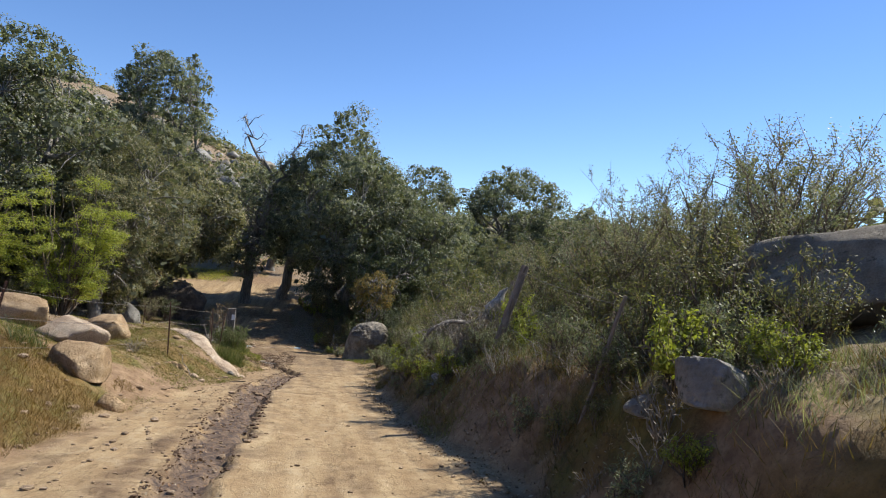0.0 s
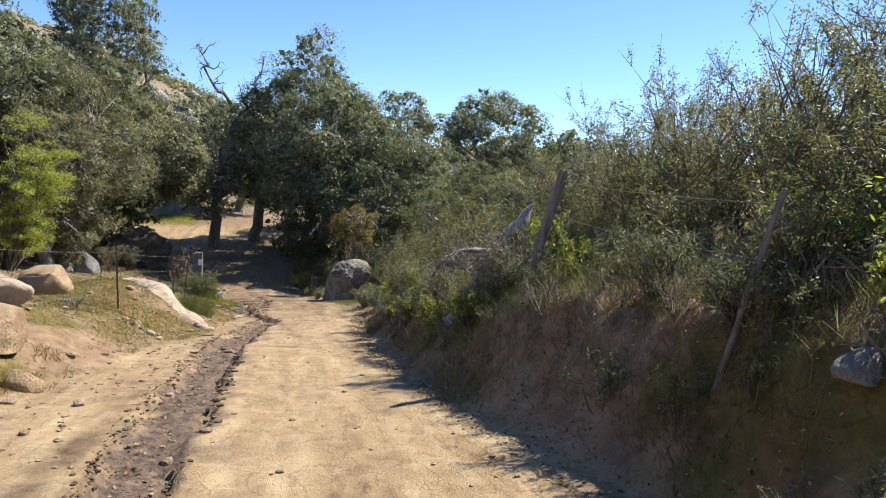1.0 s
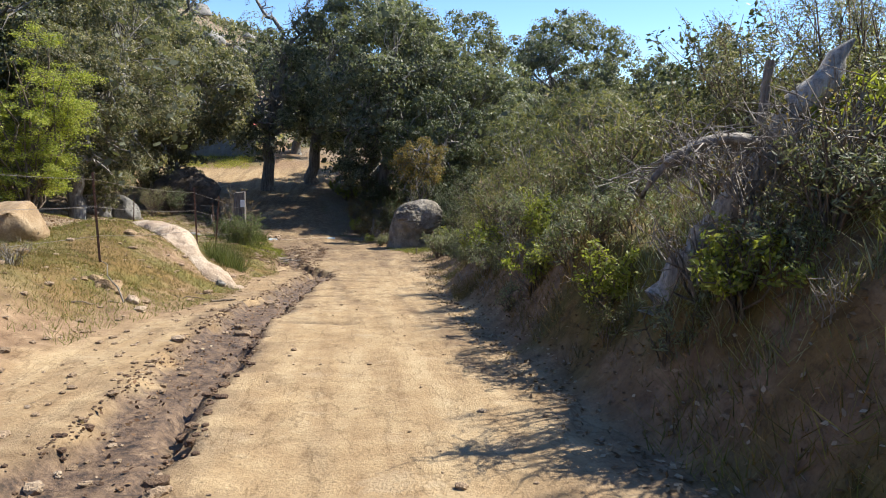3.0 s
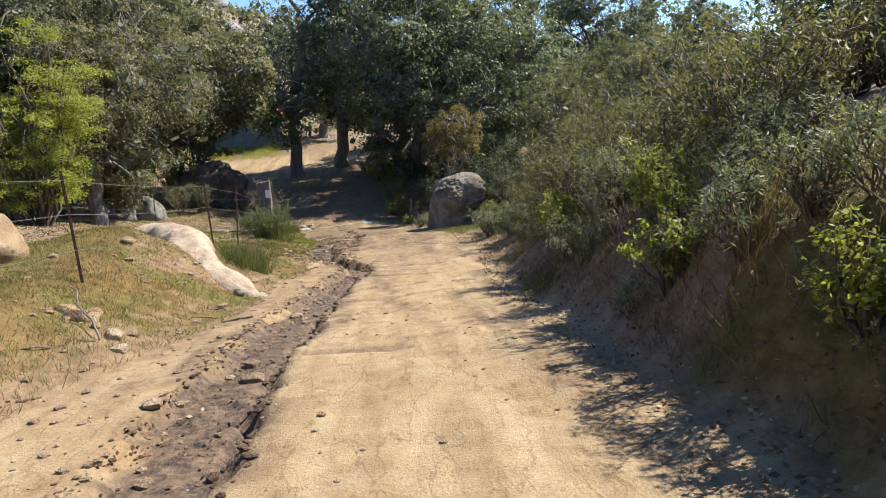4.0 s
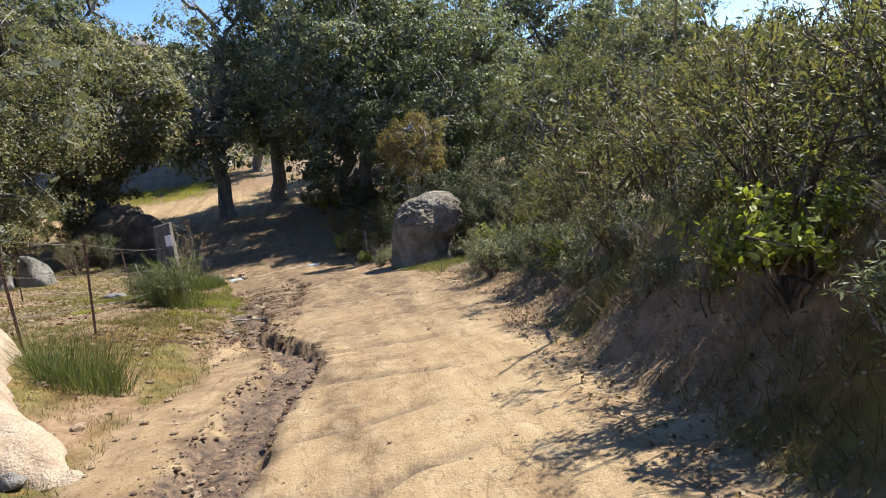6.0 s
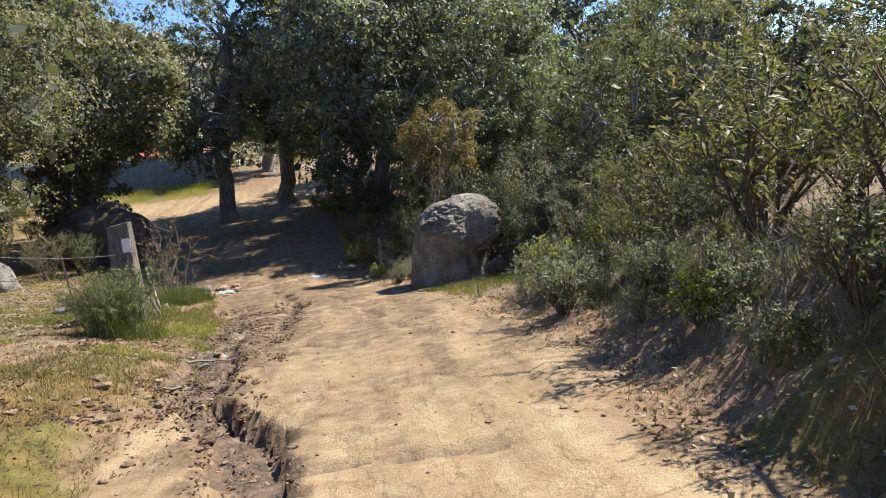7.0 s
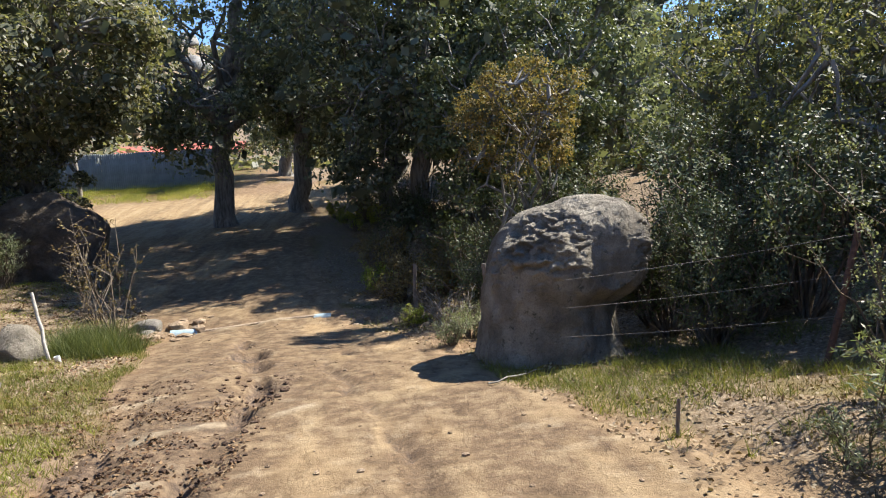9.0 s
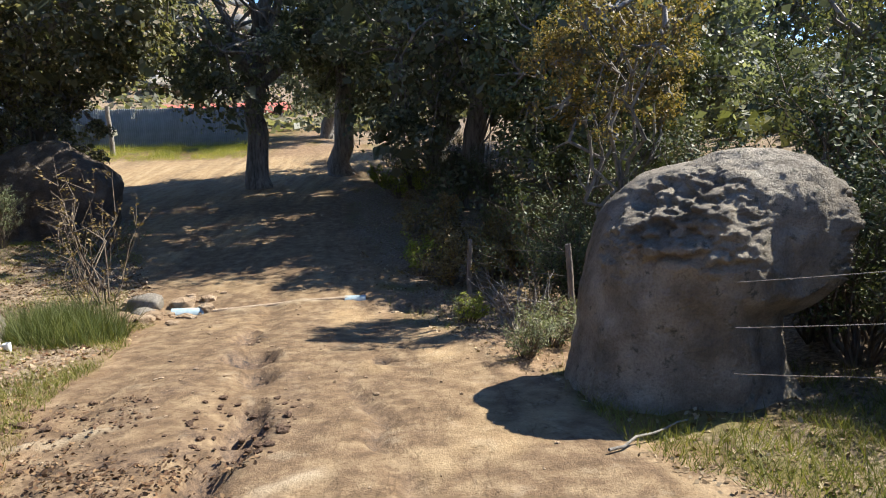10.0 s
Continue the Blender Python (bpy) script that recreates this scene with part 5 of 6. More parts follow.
grass_field("bank_grass", "dry and green grass on the steep bank", 310, 42000, 2.0, 4.8, 4, 32, 0.24, M_SAGE, 0.47, 30, clear=0.75)
grass_field("bank_weeds", "thin dry weeds hanging over the cut bank", 315, 34000, 1.9, 4.6, 3.5, 24, 0.20, M_GRASS, 0.45, 31, clear=0.25)
grass_field("litter_grass", "patches of green grass among fallen leaves", 311, 70000, -13, -4.2, 38.5, 52, 0.10, M_LITGRASS, 0.46, 32, clear=0.5)
grass_field("shade_grass", "green grass under the trees beside the brook", 305, 26000, -12, 6, 36, 58, 0.16, M_GREENGRASS, 0.54, 25, clear=0.3)


def rush(x, y, seed, n, r, h, label):
    rng = np.random.default_rng(seed)
    a, o = rng.uniform(0, 2 * np.pi, n), r * rng.uniform(0, 1, n) ** 0.6
    gx, gy = np.cos(a) * o, np.sin(a) * o
    ob = tagged(new("rush_clump"), label, "grass", "rush clumps")
    ob.matrix_world = pose(x, y, ground_z(x, y))
    tuft = (np.floor(a / (2 * np.pi) * 5).astype(int) + 1) * (o > r * 0.45)
    for k in range(6):
        m = tuft == k
        v = blades(rng, gx[m], gy[m], land(x + gx[m], y + gy[m]) - ground_z(x, y) - 0.03, rng.uniform(0.5, 1.1, m.sum()) * h, rng.uniform(0.006, 0.012, m.sum()), 0.34)
        child("tuft", mesh_np("tuft", v, np.arange(len(v)).reshape(-1, 3), False, [M_RUSH]), ob)


M_RUSH = leaf_mat("rush_blade", ((0.0, (0.055, 0.075, 0.026)), (0.5, (0.11, 0.135, 0.045)), (1.0, (0.21, 0.215, 0.095))), 0.3)
rush(-2.75, 24.7, 401, 1000, 0.46, 0.66, "clump of upright green rushes on the bank")
rush(-3.45, 32.6, 402, 800, 0.6, 1.05, "broad clump of green rushes by the wooden post")
rush(-4.4, 41.2, 404, 2600, 0.75, 0.62, "thick green rushes beside the brook")
rush(-4.9, 41.6, 405, 1400, 0.5, 0.5, "thick green rushes beside the brook")
rush(-5.2, 13.6, 406, 300, 0.4, 0.6, "clump of green grass among boulders")
rush(-4.8, 36.2, 407, 300, 0.5, 0.5, "grass clump at the fence line")


M_REDLITTER = leaf_mat("red_dead_leaf", ((0.0, (0.05, 0.028, 0.018)), (0.4, (0.17, 0.09, 0.05)), (0.8, (0.33, 0.22, 0.14)), (1.0, (0.55, 0.46, 0.34))), 0.1, 0.8)
M_BARKLITTER = leaf_mat("bark_chip", ((0.0, (0.04, 0.022, 0.013)), (0.5, (0.12, 0.065, 0.036)), (1.0, (0.28, 0.18, 0.10))), 0.05, 0.8)


def litter(name, label, seed, n, x0, x1, y0, y1, size, mat_, inside, clear=0.0, test=None):
    rng = np.random.default_rng(seed)
    x, y = rng.uniform(x0, x1, n), rng.uniform(y0, y1, n)
    e = np.maximum(road_left(y) - x, x - road_right(y))
    ok = (e > clear) if not inside else (np.abs(x - rut_x(y)) < rut_w(y) * 1.3)
    ok = ok & test(x, y) if test else ok
    x, y = x[ok], y[ok]
    p = np.stack([x, y, land(x, y) + 0.012], 1)
    nr = rng.normal(size=p.shape) * 0.45 + np.array([0, 0, 1.0])
    tagged(new(name, leaf_mesh(name, rng, p, nr, size, size * 0.6, mat_)), label, "leaves", kind="stuff")


litter("leaf_litter", "brown fallen oak leaves on bare soil", 501, 30000, -13, 6, 33, 52, 0.06, M_LITTER, False, 0.2)
litter("leaf_litter", "brown fallen leaves below the bank", 502, 20000, 1.4, 5, 6, 36, 0.045, M_LITTER, False, -0.3)
litter("leaf_litter", "reddish fallen leaves thick under the oaks", 506, 34000, -14.5, -3.3, 27.5, 49, 0.075, M_REDLITTER, False, 0.3, lambda x, y: (x < -4.6) | (y > 36))
litter("rut_debris", "wet leaves and bark caught in the rut", 503, 11000, -3, 0.5, 5, 37, 0.036, M_BARKLITTER, True, 0.0, lambda x, y: fbm(x * 2.6, y * 1.7, seed=76) > 0.46)
litter("rut_leaves", "reddish dead leaves scattered in the rut", 507, 9000, -3, 0.5, 5, 37, 0.042, M_REDLITTER, True, 0.0, lambda x, y: (x < rut_x(y) - 0.05) & (fbm(x * 3, y * 1.6, seed=73) > 0.48))
litter("bark_debris", "dark bark and twigs washed beside the track", 504, 5000, -4.5, -1.2, 26, 38, 0.035, M_BARKLITTER, False, -0.8)
litter("bark_debris", "dark bark heaped in the churned soil", 505, 15000, -3.6, -0.7, 27, 36.5, 0.045, M_BARKLITTER, False, -9, lambda x, y: fbm(x * 2.4, y * 2.0, seed=55) + 0.3 * (vnoise(x * 9, y * 9, seed=56) - 0.5) > 0.56)


def pebbles(seed, n, x0, x1, y0, y1, size, label, test, mat_=None):
    mat_ = mat_ or M_CLOD
    rng = np.random.default_rng(seed)
    base = rock_mesh("pebble_shape", 77, (1, 1, 0.7), 0.25, M_SLAB, 1, fine=0.0, facets=0)
    co = np.array([v.co[:] for v in base.vertices])
    fc = np.array([p.vertices[:] for p in base.polygons])
    bpy.data.meshes.remove(base)
    x, y = rng.uniform(x0, x1, n), rng.uniform(y0, y1, n)
    ok = test(x, y)
    x, y = x[ok], y[ok]
    s = size * rng.uniform(0.3, 1.0, len(x)) ** 1.8 * rng.choice([1, 1, 1, 1.7], len(x))
    a = rng.uniform(0, 6.28, len(x))
    rot = co[None] * np.stack([s, s * rng.uniform(0.6, 1, len(x)), s * rng.uniform(0.5, 1, len(x))], 1)[:, None]
    vx = rot[..., 0] * np.cos(a)[:, None] - rot[..., 1] * np.sin(a)[:, None] + x[:, None]
    vy = rot[..., 0] * np.sin(a)[:, None] + rot[..., 1] * np.cos(a)[:, None] + y[:, None]
    vz = rot[..., 2] + (land(x, y) + s * 0.15)[:, None]
    v = np.stack([vx, vy, vz], -1).reshape(-1, 3)
    f = (fc[None] + (np.arange(len(x)) * len(co))[:, None, None]).reshape(-1, 3)
    tagged(new("pebbles", mesh_np("pebbles", v, f, False, [mat_])), label, "pebbles", kind="stuff")


pebbles(601, 420, -6, -1.5, 6, 34, 0.07, "loose tan stones on the bank", lambda x, y: road_left(y) - x > -0.9)
pebbles(602, 1300, -2.2, 0, 5, 37, 0.040, "small stones washed into the rut", lambda x, y: (np.abs(x - rut_x(y)) < rut_w(y) * 1.4) & (fbm(x * 2, y * 1.3, seed=59) > 0.47))
pebbles(603, 1300, -3.2, 2.4, 5, 46, 0.024, "small stones scattered on the track", lambda x, y: y > 0)
pebbles(604, 160, -5.5, -3.3, 42, 46.5, 0.16, "stones heaped along the brook", lambda x, y: np.abs(y - creek_y(x)) < 1.4)
pebbles(605, 130, 0, 6, 42, 47, 0.13, "stones along the brook", lambda x, y: np.abs(y - creek_y(x)) < 1.2)


def hill_brush(name, label, seed, n, x0, x1, y0, y1, size, mat_, per=26):
    """Far scrub: clumps of leaf tufts over the hill."""
    rng = np.random.default_rng(seed)
    x, y = rng.uniform(x0, x1, n), rng.uniform(y0, y1, n)
    ok = fbm(x / 14, y / 14, seed=seed) > 0.33
    x, y = x[ok], y[ok]
    z = land(x, y)
    s = size * rng.uniform(0.6, 1.4, (len(x), 1, 1))
    off = rng.normal(size=(len(x), per, 3)) * np.array([0.6, 0.6, 0.4]) * s
    off[..., 2] = np.abs(off[..., 2])
    p = (np.stack([x, y, z], 1)[:, None] + off).reshape(-1, 3)
    nr = (unit(off) + rng.normal(size=off.shape) * 0.5 + np.array([0, 0, 0.4])).reshape(-1, 3)
    tagged(new(name, leaf_mesh(name, rng, p, nr, size * 0.55, size * 0.36, mat_)), label, "shrubs", kind="stuff")


hill_brush("hill_scrub", "dark scrub covering the far hillside", 701, 5200, -120, 90, 86, 195, 1.6, M_OAKLEAF2, 14)
hill_brush("slope_scrub", "dense scrub over the near slopes", 702, 1000, 12, 60, 15, 80, 1.3, M_CHAMISE, 18)
hill_brush("slope_scrub", "dense scrub over the slope behind the oaks", 703, 1000, -60, -19, 20, 90, 1.3, M_OAKLEAF2, 18)

pebbles(606, 3000, -3.6, -0.6, 27.0, 38, 0.036, "clods of churned brown earth", lambda x, y: fbm(x * 1.8, y * 1.2, seed=45) > 0.52, M_DAMPCLOD)
pebbles(607, 3200, -7.0, -1.4, 7, 36, 0.03, "small clods and gravel on the bank", lambda x, y: fbm(x * 1.1, y * 1.1, seed=46) > 0.45)


def hill_rocks():
    rng = random.Random(9)
    shapes = [rock_mesh("hill_boulder", 80 + k, (1, 0.8, 0.6), 0.25, M_LICHEN if k == 1 else M_GREYROCK, 3) for k in range(4)]
    for k in range(120):
        x, y = rng.uniform(-62, 6), rng.uniform(105, 192)
        s = rng.uniform(0.9, 3.4)
        ob = tagged(new("hill_boulder", shapes[k % 4]), "pale granite boulder on the scrubby hillside", "rock", "boulders of the far hill")
        ob.matrix_world = pose(x, y, ground_z(x, y) + s * 0.25, 0, rng.uniform(-12, 12), rng.uniform(0, 360)) @ Matrix.Scale(s, 4)


hill_rocks()

pebbles(608, 3200, -2.6, 0.3, 6, 30, 0.03, "crumbs of dark wet earth along the rut", lambda x, y: np.abs(np.abs(x - rut_x(y)) / rut_w(y) - 1.2) < 0.35 * vnoise(y * 2, 5.0, seed=47) + 0.05, M_DAMPCLOD)
pebbles(609, 8000, -2.6, 0.5, 6, 30, 0.042, "dark wet clods broken off the rut's edge", lambda x, y: (np.abs((x - rut_x(y)) / rut_w(y) - 0.98) < 0.28) & (vnoise(y * 1.9, 5.5, seed=74) > 0.32), M_DAMPCLOD)
pebbles(610, 14000, -2.8, 0.0, 6, 30, 0.020, "crumbled reddish earth beside the rut", lambda x, y: (np.abs((x - rut_x(y)) / rut_w(y) + 1.2) < 0.55 * fbm(x, y * 1.5, seed=48) + 0.1), M_DAMPCLOD)
pebbles(611, 240, -2.2, 0.3, 6, 30, 0.075, "flat tan stones lying in the wet rut", lambda x, y: (np.abs(x - rut_x(y)) < rut_w(y) * 0.9) & (fbm(x * 0.9, y * 0.7, seed=49) > 0.5), M_CLOD)


# ---- fences, posts and small things ----
def t_post(x, y, height, lean, parent=None, rust=True, label=""):
    bm = bmesh.new()
    for sx, sy, dx, dy in ((0.018, 0.003, 0, 0), (0.003, 0.016, 0, 0.017)):
        r = bmesh.ops.create_cube(bm, size=1.0)["verts"]
        bmesh.ops.scale(bm, vec=(sx * 2, sy * 2, height + 0.4), verts=r)
        bmesh.ops.translate(bm, vec=(dx, dy, height / 2 - 0.2), verts=r)
    k = 0.12
    while k < height:
        r = bmesh.ops.create_cube(bm, size=1.0)["verts"]
        bmesh.ops.scale(bm, vec=(0.014, 0.016, 0.012), verts=r)
        bmesh.ops.translate(bm, vec=(0, -0.009, k), verts=r)
        k += 0.055
    me = bpy.data.meshes.new("post")
    bm.to_mesh(me)
    bm.free()
    me.materials.append(M_RUST)
    ob = child("post", me, parent, label)
    ob.matrix_world = pose(x, y, ground_z(x, y), *lean)
    return ob


def wood_post(x, y, height, r, lean, parent, material_=None, label="", sides=10):
    tb = Tubes()
    rng = np.random.default_rng(int(abs(x * 100 + y * 10)))
    p = crooked(rng, (0, 0, -0.4), (0, 0, height), 8, 0.006)
    tb.add(p, r * np.array([1.08, 1.05, 1.0, 1.02, 0.98, 0.96, 0.97, 0.92]), sides)
    tb.add([(0, 0, height - 0.001), (0, 0, height + 0.006)], [r * 0.92, 0.003], sides)
    tb.v[-1][:sides] = tb.v[0][-sides:]
    ob = child("post", tb.mesh("post", material_ or M_POSTWOOD), parent, label)
    ob.matrix_world = pose(x, y, ground_z(x, y), *lean)
    return ob


def wire(points, parent, r=0.003, barbs=True):
    """A sagging strand with twisted barbs."""
    tb = Tubes()
    rng = np.random.default_rng(len(points) * 7 + int(abs(points[0][1] * 31)))
    for a, b in zip(points[:-1], points[1:]):
        a, b = np.array(a), np.array(b)
        n = max(6, int(np.linalg.norm(b - a) / 0.5))
        t = np.linspace(0, 1, n + 1)
        p = a + (b - a) * t[:, None]
        p[:, 2] -= 0.018 * np.linalg.norm(b - a) * 4 * t * (1 - t) * 0.5
        tb.add(p, np.full(n + 1, r), 4)
        if barbs:
            for q in np.arange(0.06, 1, 0.14 / np.linalg.norm(b - a)):
                c = a + (b - a) * q
                c[2] -= 0.018 * np.linalg.norm(b - a) * 4 * q * (1 - q) * 0.5
                d = unit(rng.normal(size=3)) * 0.02
                tb.add([c - d, c + d], [r * 0.6, r * 0.3], 3)
    return child("wire", tb.mesh("wire", M_STEEL), parent)


M_OLDPOST = bark_mat("old_post_wood", (0.055, 0.047, 0.040), (0.20, 0.172, 0.142), 2.0)
fence = tagged(new("wire_fence"), "barbed wire fence on rusty steel posts", "fence")
LINE = [(-4.75, 10.9, 1.40, (2, 9, 20)), (-3.95, 20.1, 1.48, (-3, -2, 10)), (-3.5, 25.3, 1.45, (-2, -2, 0)), (-3.5, 27.6, 1.48, (0, 5, 0))]
for x, y, h, lean in LINE:
    t_post(x, y, h, lean, fence)


def square_post(x, y, sx, sy, height, lean, parent, label):
    """A squared timber with a slanted, weathered top and checked faces."""
    n, m = 14, 24
    u = np.linspace(-1, 1, n)
    ring = np.concatenate([np.stack([u[:-1], -np.ones(n - 1)], 1), np.stack([np.ones(n - 1), u[:-1]], 1), np.stack([-u[:-1], np.ones(n - 1)], 1), np.stack([-np.ones(n - 1), -u[:-1]], 1)])
    ring = ring / np.maximum(1, np.hypot(ring[:, 0], ring[:, 1]) / 1.33)[:, None]
    k = len(ring)
    z = np.linspace(-0.4, height, m)
    wide = np.interp(z, [-0.4, height], [1.28, 0.92])
    gx, gy = ring[:, 0] * sx / 2, ring[:, 1] * sy / 2
    crack = 0.022 * sstep(0.60, 0.68, fbm(gx[None] * 22, gy[None] * 22, z[:, None] * 1.3, seed=88, octaves=2))
    X, Y = gx[None] * wide[:, None] * (1 - crack * 4), gy[None] * wide[:, None] * (1 - crack * 4)
    Z = z[:, None] + np.where(z[:, None] > height - 0.01, gx[None] * 0.16, 0)
    v = np.concatenate([np.stack([X, Y, Z], -1).reshape(-1, 3), [[0, 0, height]]])
    i, j = np.meshgrid(np.arange(m - 1), np.arange(k), indexing="ij")
    f4 = np.stack([i * k + j, i * k + (j + 1) % k, (i + 1) * k + (j + 1) % k, (i + 1) * k + j], -1).reshape(-1, 4).tolist()
    cap = [((m - 1) * k + j, (m - 1) * k + (j + 1) % k, m * k) for j in range(k)]
    me = bpy.data.meshes.new("post")
    me.from_pydata(v.tolist(), [], f4 + cap)
    me.materials.append(M_OLDPOST)
    ob = child("post", me, parent, label)
    ob.matrix_world = pose(x, y, ground_z(x, y), *lean)
    for h in (0.75, 1.1, 1.42):
        a, b = sx / 2 * 1.05, sy / 2 * 1.05
        tb = Tubes()
        tb.add([(-a, -b, h - 0.02), (a, -b, h + 0.02), (a, b, h), (-a, b, h - 0.01), (-a, -b, h - 0.02)], [0.006] * 5, 5)
        lp = child("wire", tb.mesh("wire", M_STEEL), parent, "strand wrapped round the corner post")
        lp.matrix_world = pose(x, y, ground_z(x, y), *lean)


square_post(-3.97, 34.95, 0.42, 0.36, 2.0, (1, 1.5, 0), fence, "stout squared weathered corner post")
for frac in (0.30, 0.62, 0.92):
    pts = []
    for x, y, h, lean in LINE + [(-4.0, 34.78, 1.5, (0, 1, 0))]:
        m = pose(x, y, ground_z(x, y), *lean)
        pts.append(tuple(m @ Vector((0, -0.02, h * frac))))
    wire([(-8.5, 2.0, ground_z(-8.5, 2.0) + 1.4 * frac)] + pts, fence)
    wire([pts[-1], (-8.6, 37.6, ground_z(-8.6, 37.6) + 1.35 * frac), (-14.5, 40.0, ground_z(-14.5, 40) + 1.35 * frac)], fence)
t_post(-8.6, 37.6, 1.4, (0, 3, 0), fence)
t_post(-4.75, 34.3, 1.35, (0, -3, 40), fence, label="thin yellowed steel stake")


def small_thing(name, label, category, me, m):
    ob = tagged(new(name, me), label, category)
    ob.matrix_world = m
    return ob


def slat(sx, sy, sz, mat_, bevel=0.004, name="board"):
    bm = bmesh.new()
    bmesh.ops.create_cube(bm, size=1.0)
    bmesh.ops.scale(bm, vec=(sx, sy, sz), verts=bm.verts)
    bmesh.ops.bevel(bm, geom=bm.edges[:], offset=bevel, segments=2, affect="EDGES")
    me = bpy.data.meshes.new(name)
    bm.to_mesh(me)
    bm.free()
    me.materials.append(mat_)
    return me


# a white tag nailed to the corner post
tag = child("tag", slat(0.16, 0.012, 0.27, M_WHITE, 0.003), fence, "blank white tag nailed to the post")
tag.matrix_world = pose(-3.80, 34.745, -2.24, 1, 1.5, 0)


def pole(name, label, a, b, r0, r1, mat_, seed=1, wob=0.015, cat="stick"):
    tb = Tubes()
    rng = np.random.default_rng(seed)
    a, b = np.array(a, float), np.array(b, float)
    tb.add(crooked(rng, (0, 0, 0), b - a, 7, wob), np.linspace(r0, r1, 7), 7)
    return small_thing(name, label, cat, tb.mesh(name, mat_), pose(*a))


gz = ground_z
M_PALEWOOD = bark_mat("pale_stake_wood", (0.30, 0.26, 0.21), (0.58, 0.53, 0.46), 2.0)
pole("stake", "slanting wooden stake beside the corner post", (-3.96, 37.12, gz(-3.96, 37.12) - 0.15), (-4.62, 37.5, -2.86), 0.035, 0.03, M_POSTWOOD, 2, 0.004)
pole("stake", "pale leaning stake by the brook", (-4.88, 40.42, gz(-4.88, 40.42) - 0.1), (-5.21, 40.8, -3.41), 0.032, 0.028, M_PALEWOOD, 3, 0.004)
pole("branch_prop", "crooked dark branch propped on the post", (-5.1, 35.9, gz(-5.1, 35.9) - 0.05), (-4.2, 35.2, gz(-4.2, 35.2) + 1.25), 0.05, 0.035, M_BARK, 4, 0.05)
pole("stake", "leaning wooden stake beside the ditch", (-5.3, 37.9, gz(-5.3, 37.9) - 0.1), (-5.6, 38.1, gz(-5.3, 37.9) + 1.0), 0.03, 0.025, M_POSTWOOD, 5, 0.01)
pole("fallen_branch", "thin fallen branch beside broken rocks", (-2.95, 18.0, gz(-2.95, 18.0) + 0.02), (-3.35, 18.4, gz(-3.35, 18.4) + 0.36), 0.012, 0.006, M_BARK, 6, 0.03)
pole("fallen_branch", "short stick lying on sand", (-2.1, 19.6, gz(-2.1, 19.6) + 0.02), (-1.75, 19.75, gz(-1.75, 19.75) + 0.02), 0.02, 0.014, M_TWIG, 7, 0.02)
pole("fallen_branch", "dark stick lying at the track edge", (1.7, 36.0, gz(1.7, 36.0) + 0.03), (2.5, 36.6, gz(2.5, 36.6) + 0.05), 0.012, 0.006, M_BARK, 8, 0.012)


def dead_snag():
    """A leaning dead trunk with a pointed top, an arching bleached limb and a tangle of dry twigs."""
    rng = np.random.default_rng(77)
    foot, tip = np.array([2.45, 13.05, -0.75]), np.array([3.62, 13.0, 0.98])
    base = tagged(new("dead_tree"), "leaning dead trunk with a pointed top and bleached limbs", "dead tree")
    base.matrix_world = pose(*foot)
    tb = Tubes()
    line = crooked(rng, (-0.15, 0.05, -0.3), tip - foot, 18, 0.010)
    thick = np.interp(np.linspace(0, 1, 18), [0, 0.25, 0.6, 0.86, 0.95, 1.0], [0.12, 0.115, 0.125, 0.105, 0.06, 0.012])
    tb.add(line, thick * rng.uniform(0.93, 1.08, 18), 14)
    child("trunk", tb.mesh("trunk", M_SNAG), base, "pale pointed broken trunk")
    limb = Tubes()
    arch = np.array([(2.86, 12.85, 0.22), (2.72, 12.75, 0.25), (2.6, 12.7, 0.255), (2.48, 12.7, 0.25), (2.37, 12.7, 0.225), (2.27, 12.7, 0.19), (2.18, 12.7, 0.13), (2.1, 12.7, 0.06), (2.03, 12.7, -0.04), (1.98, 12.72, -0.16)]) - foot
    limb.add(arch + rng.normal(size=arch.shape) * 0.008, np.linspace(0.045, 0.018, 10), 8)
    child("limb", limb.mesh("limb", M_DEADWOOD), base, "bleached arching limb")
    tw = Tubes()
    for k in range(240):
        if k % 3 == 0:
            p = arch[rng.integers(0, 9)]
            d = unit(rng.normal(size=3) + np.array([0, 0, -0.9]))
        else:
            p = line[rng.integers(2, 15)]
            d = unit(rng.normal(size=3) * 0.8 + np.array([0.35, -0.2, -0.55]))
        q = crooked(rng, p, p + d * rng.uniform(0.12, 0.5), 5, 0.10)
        tw.add(q, np.linspace(0.007, 0.0025, 5), 4)
        for m in range(3):
            a = q[rng.integers(1, 5)]
            tw.add([a, a + unit(rng.normal(size=3) + d) * rng.uniform(0.05, 0.16)], [0.0035, 0.0015], 3)
    child("brushwood", tw.mesh("brushwood", M_DEADWOOD), base, "tangle of dry grey twigs")


M_SNAG = bark_mat("bleached_snag_wood", (0.16, 0.145, 0.12), (0.50, 0.46, 0.39), 3.0)
dead_snag()
pole("fallen_branch", "dead branch leaning out of the shrubs", (5.0, 26.0, gz(5, 26) + 0.6), (4.0, 23.8, gz(4, 23.8) + 2.2), 0.04, 0.012, M_DEADWOOD, 11, 0.03)
pole("log", "dark fallen log on leaf litter", (-15.6, 42.8, gz(-15.6, 42.8) + 0.1), (-12.2, 44.2, gz(-12.2, 44.2) + 0.12), 0.24, 0.16, M_BARK, 12, 0.012, "log")
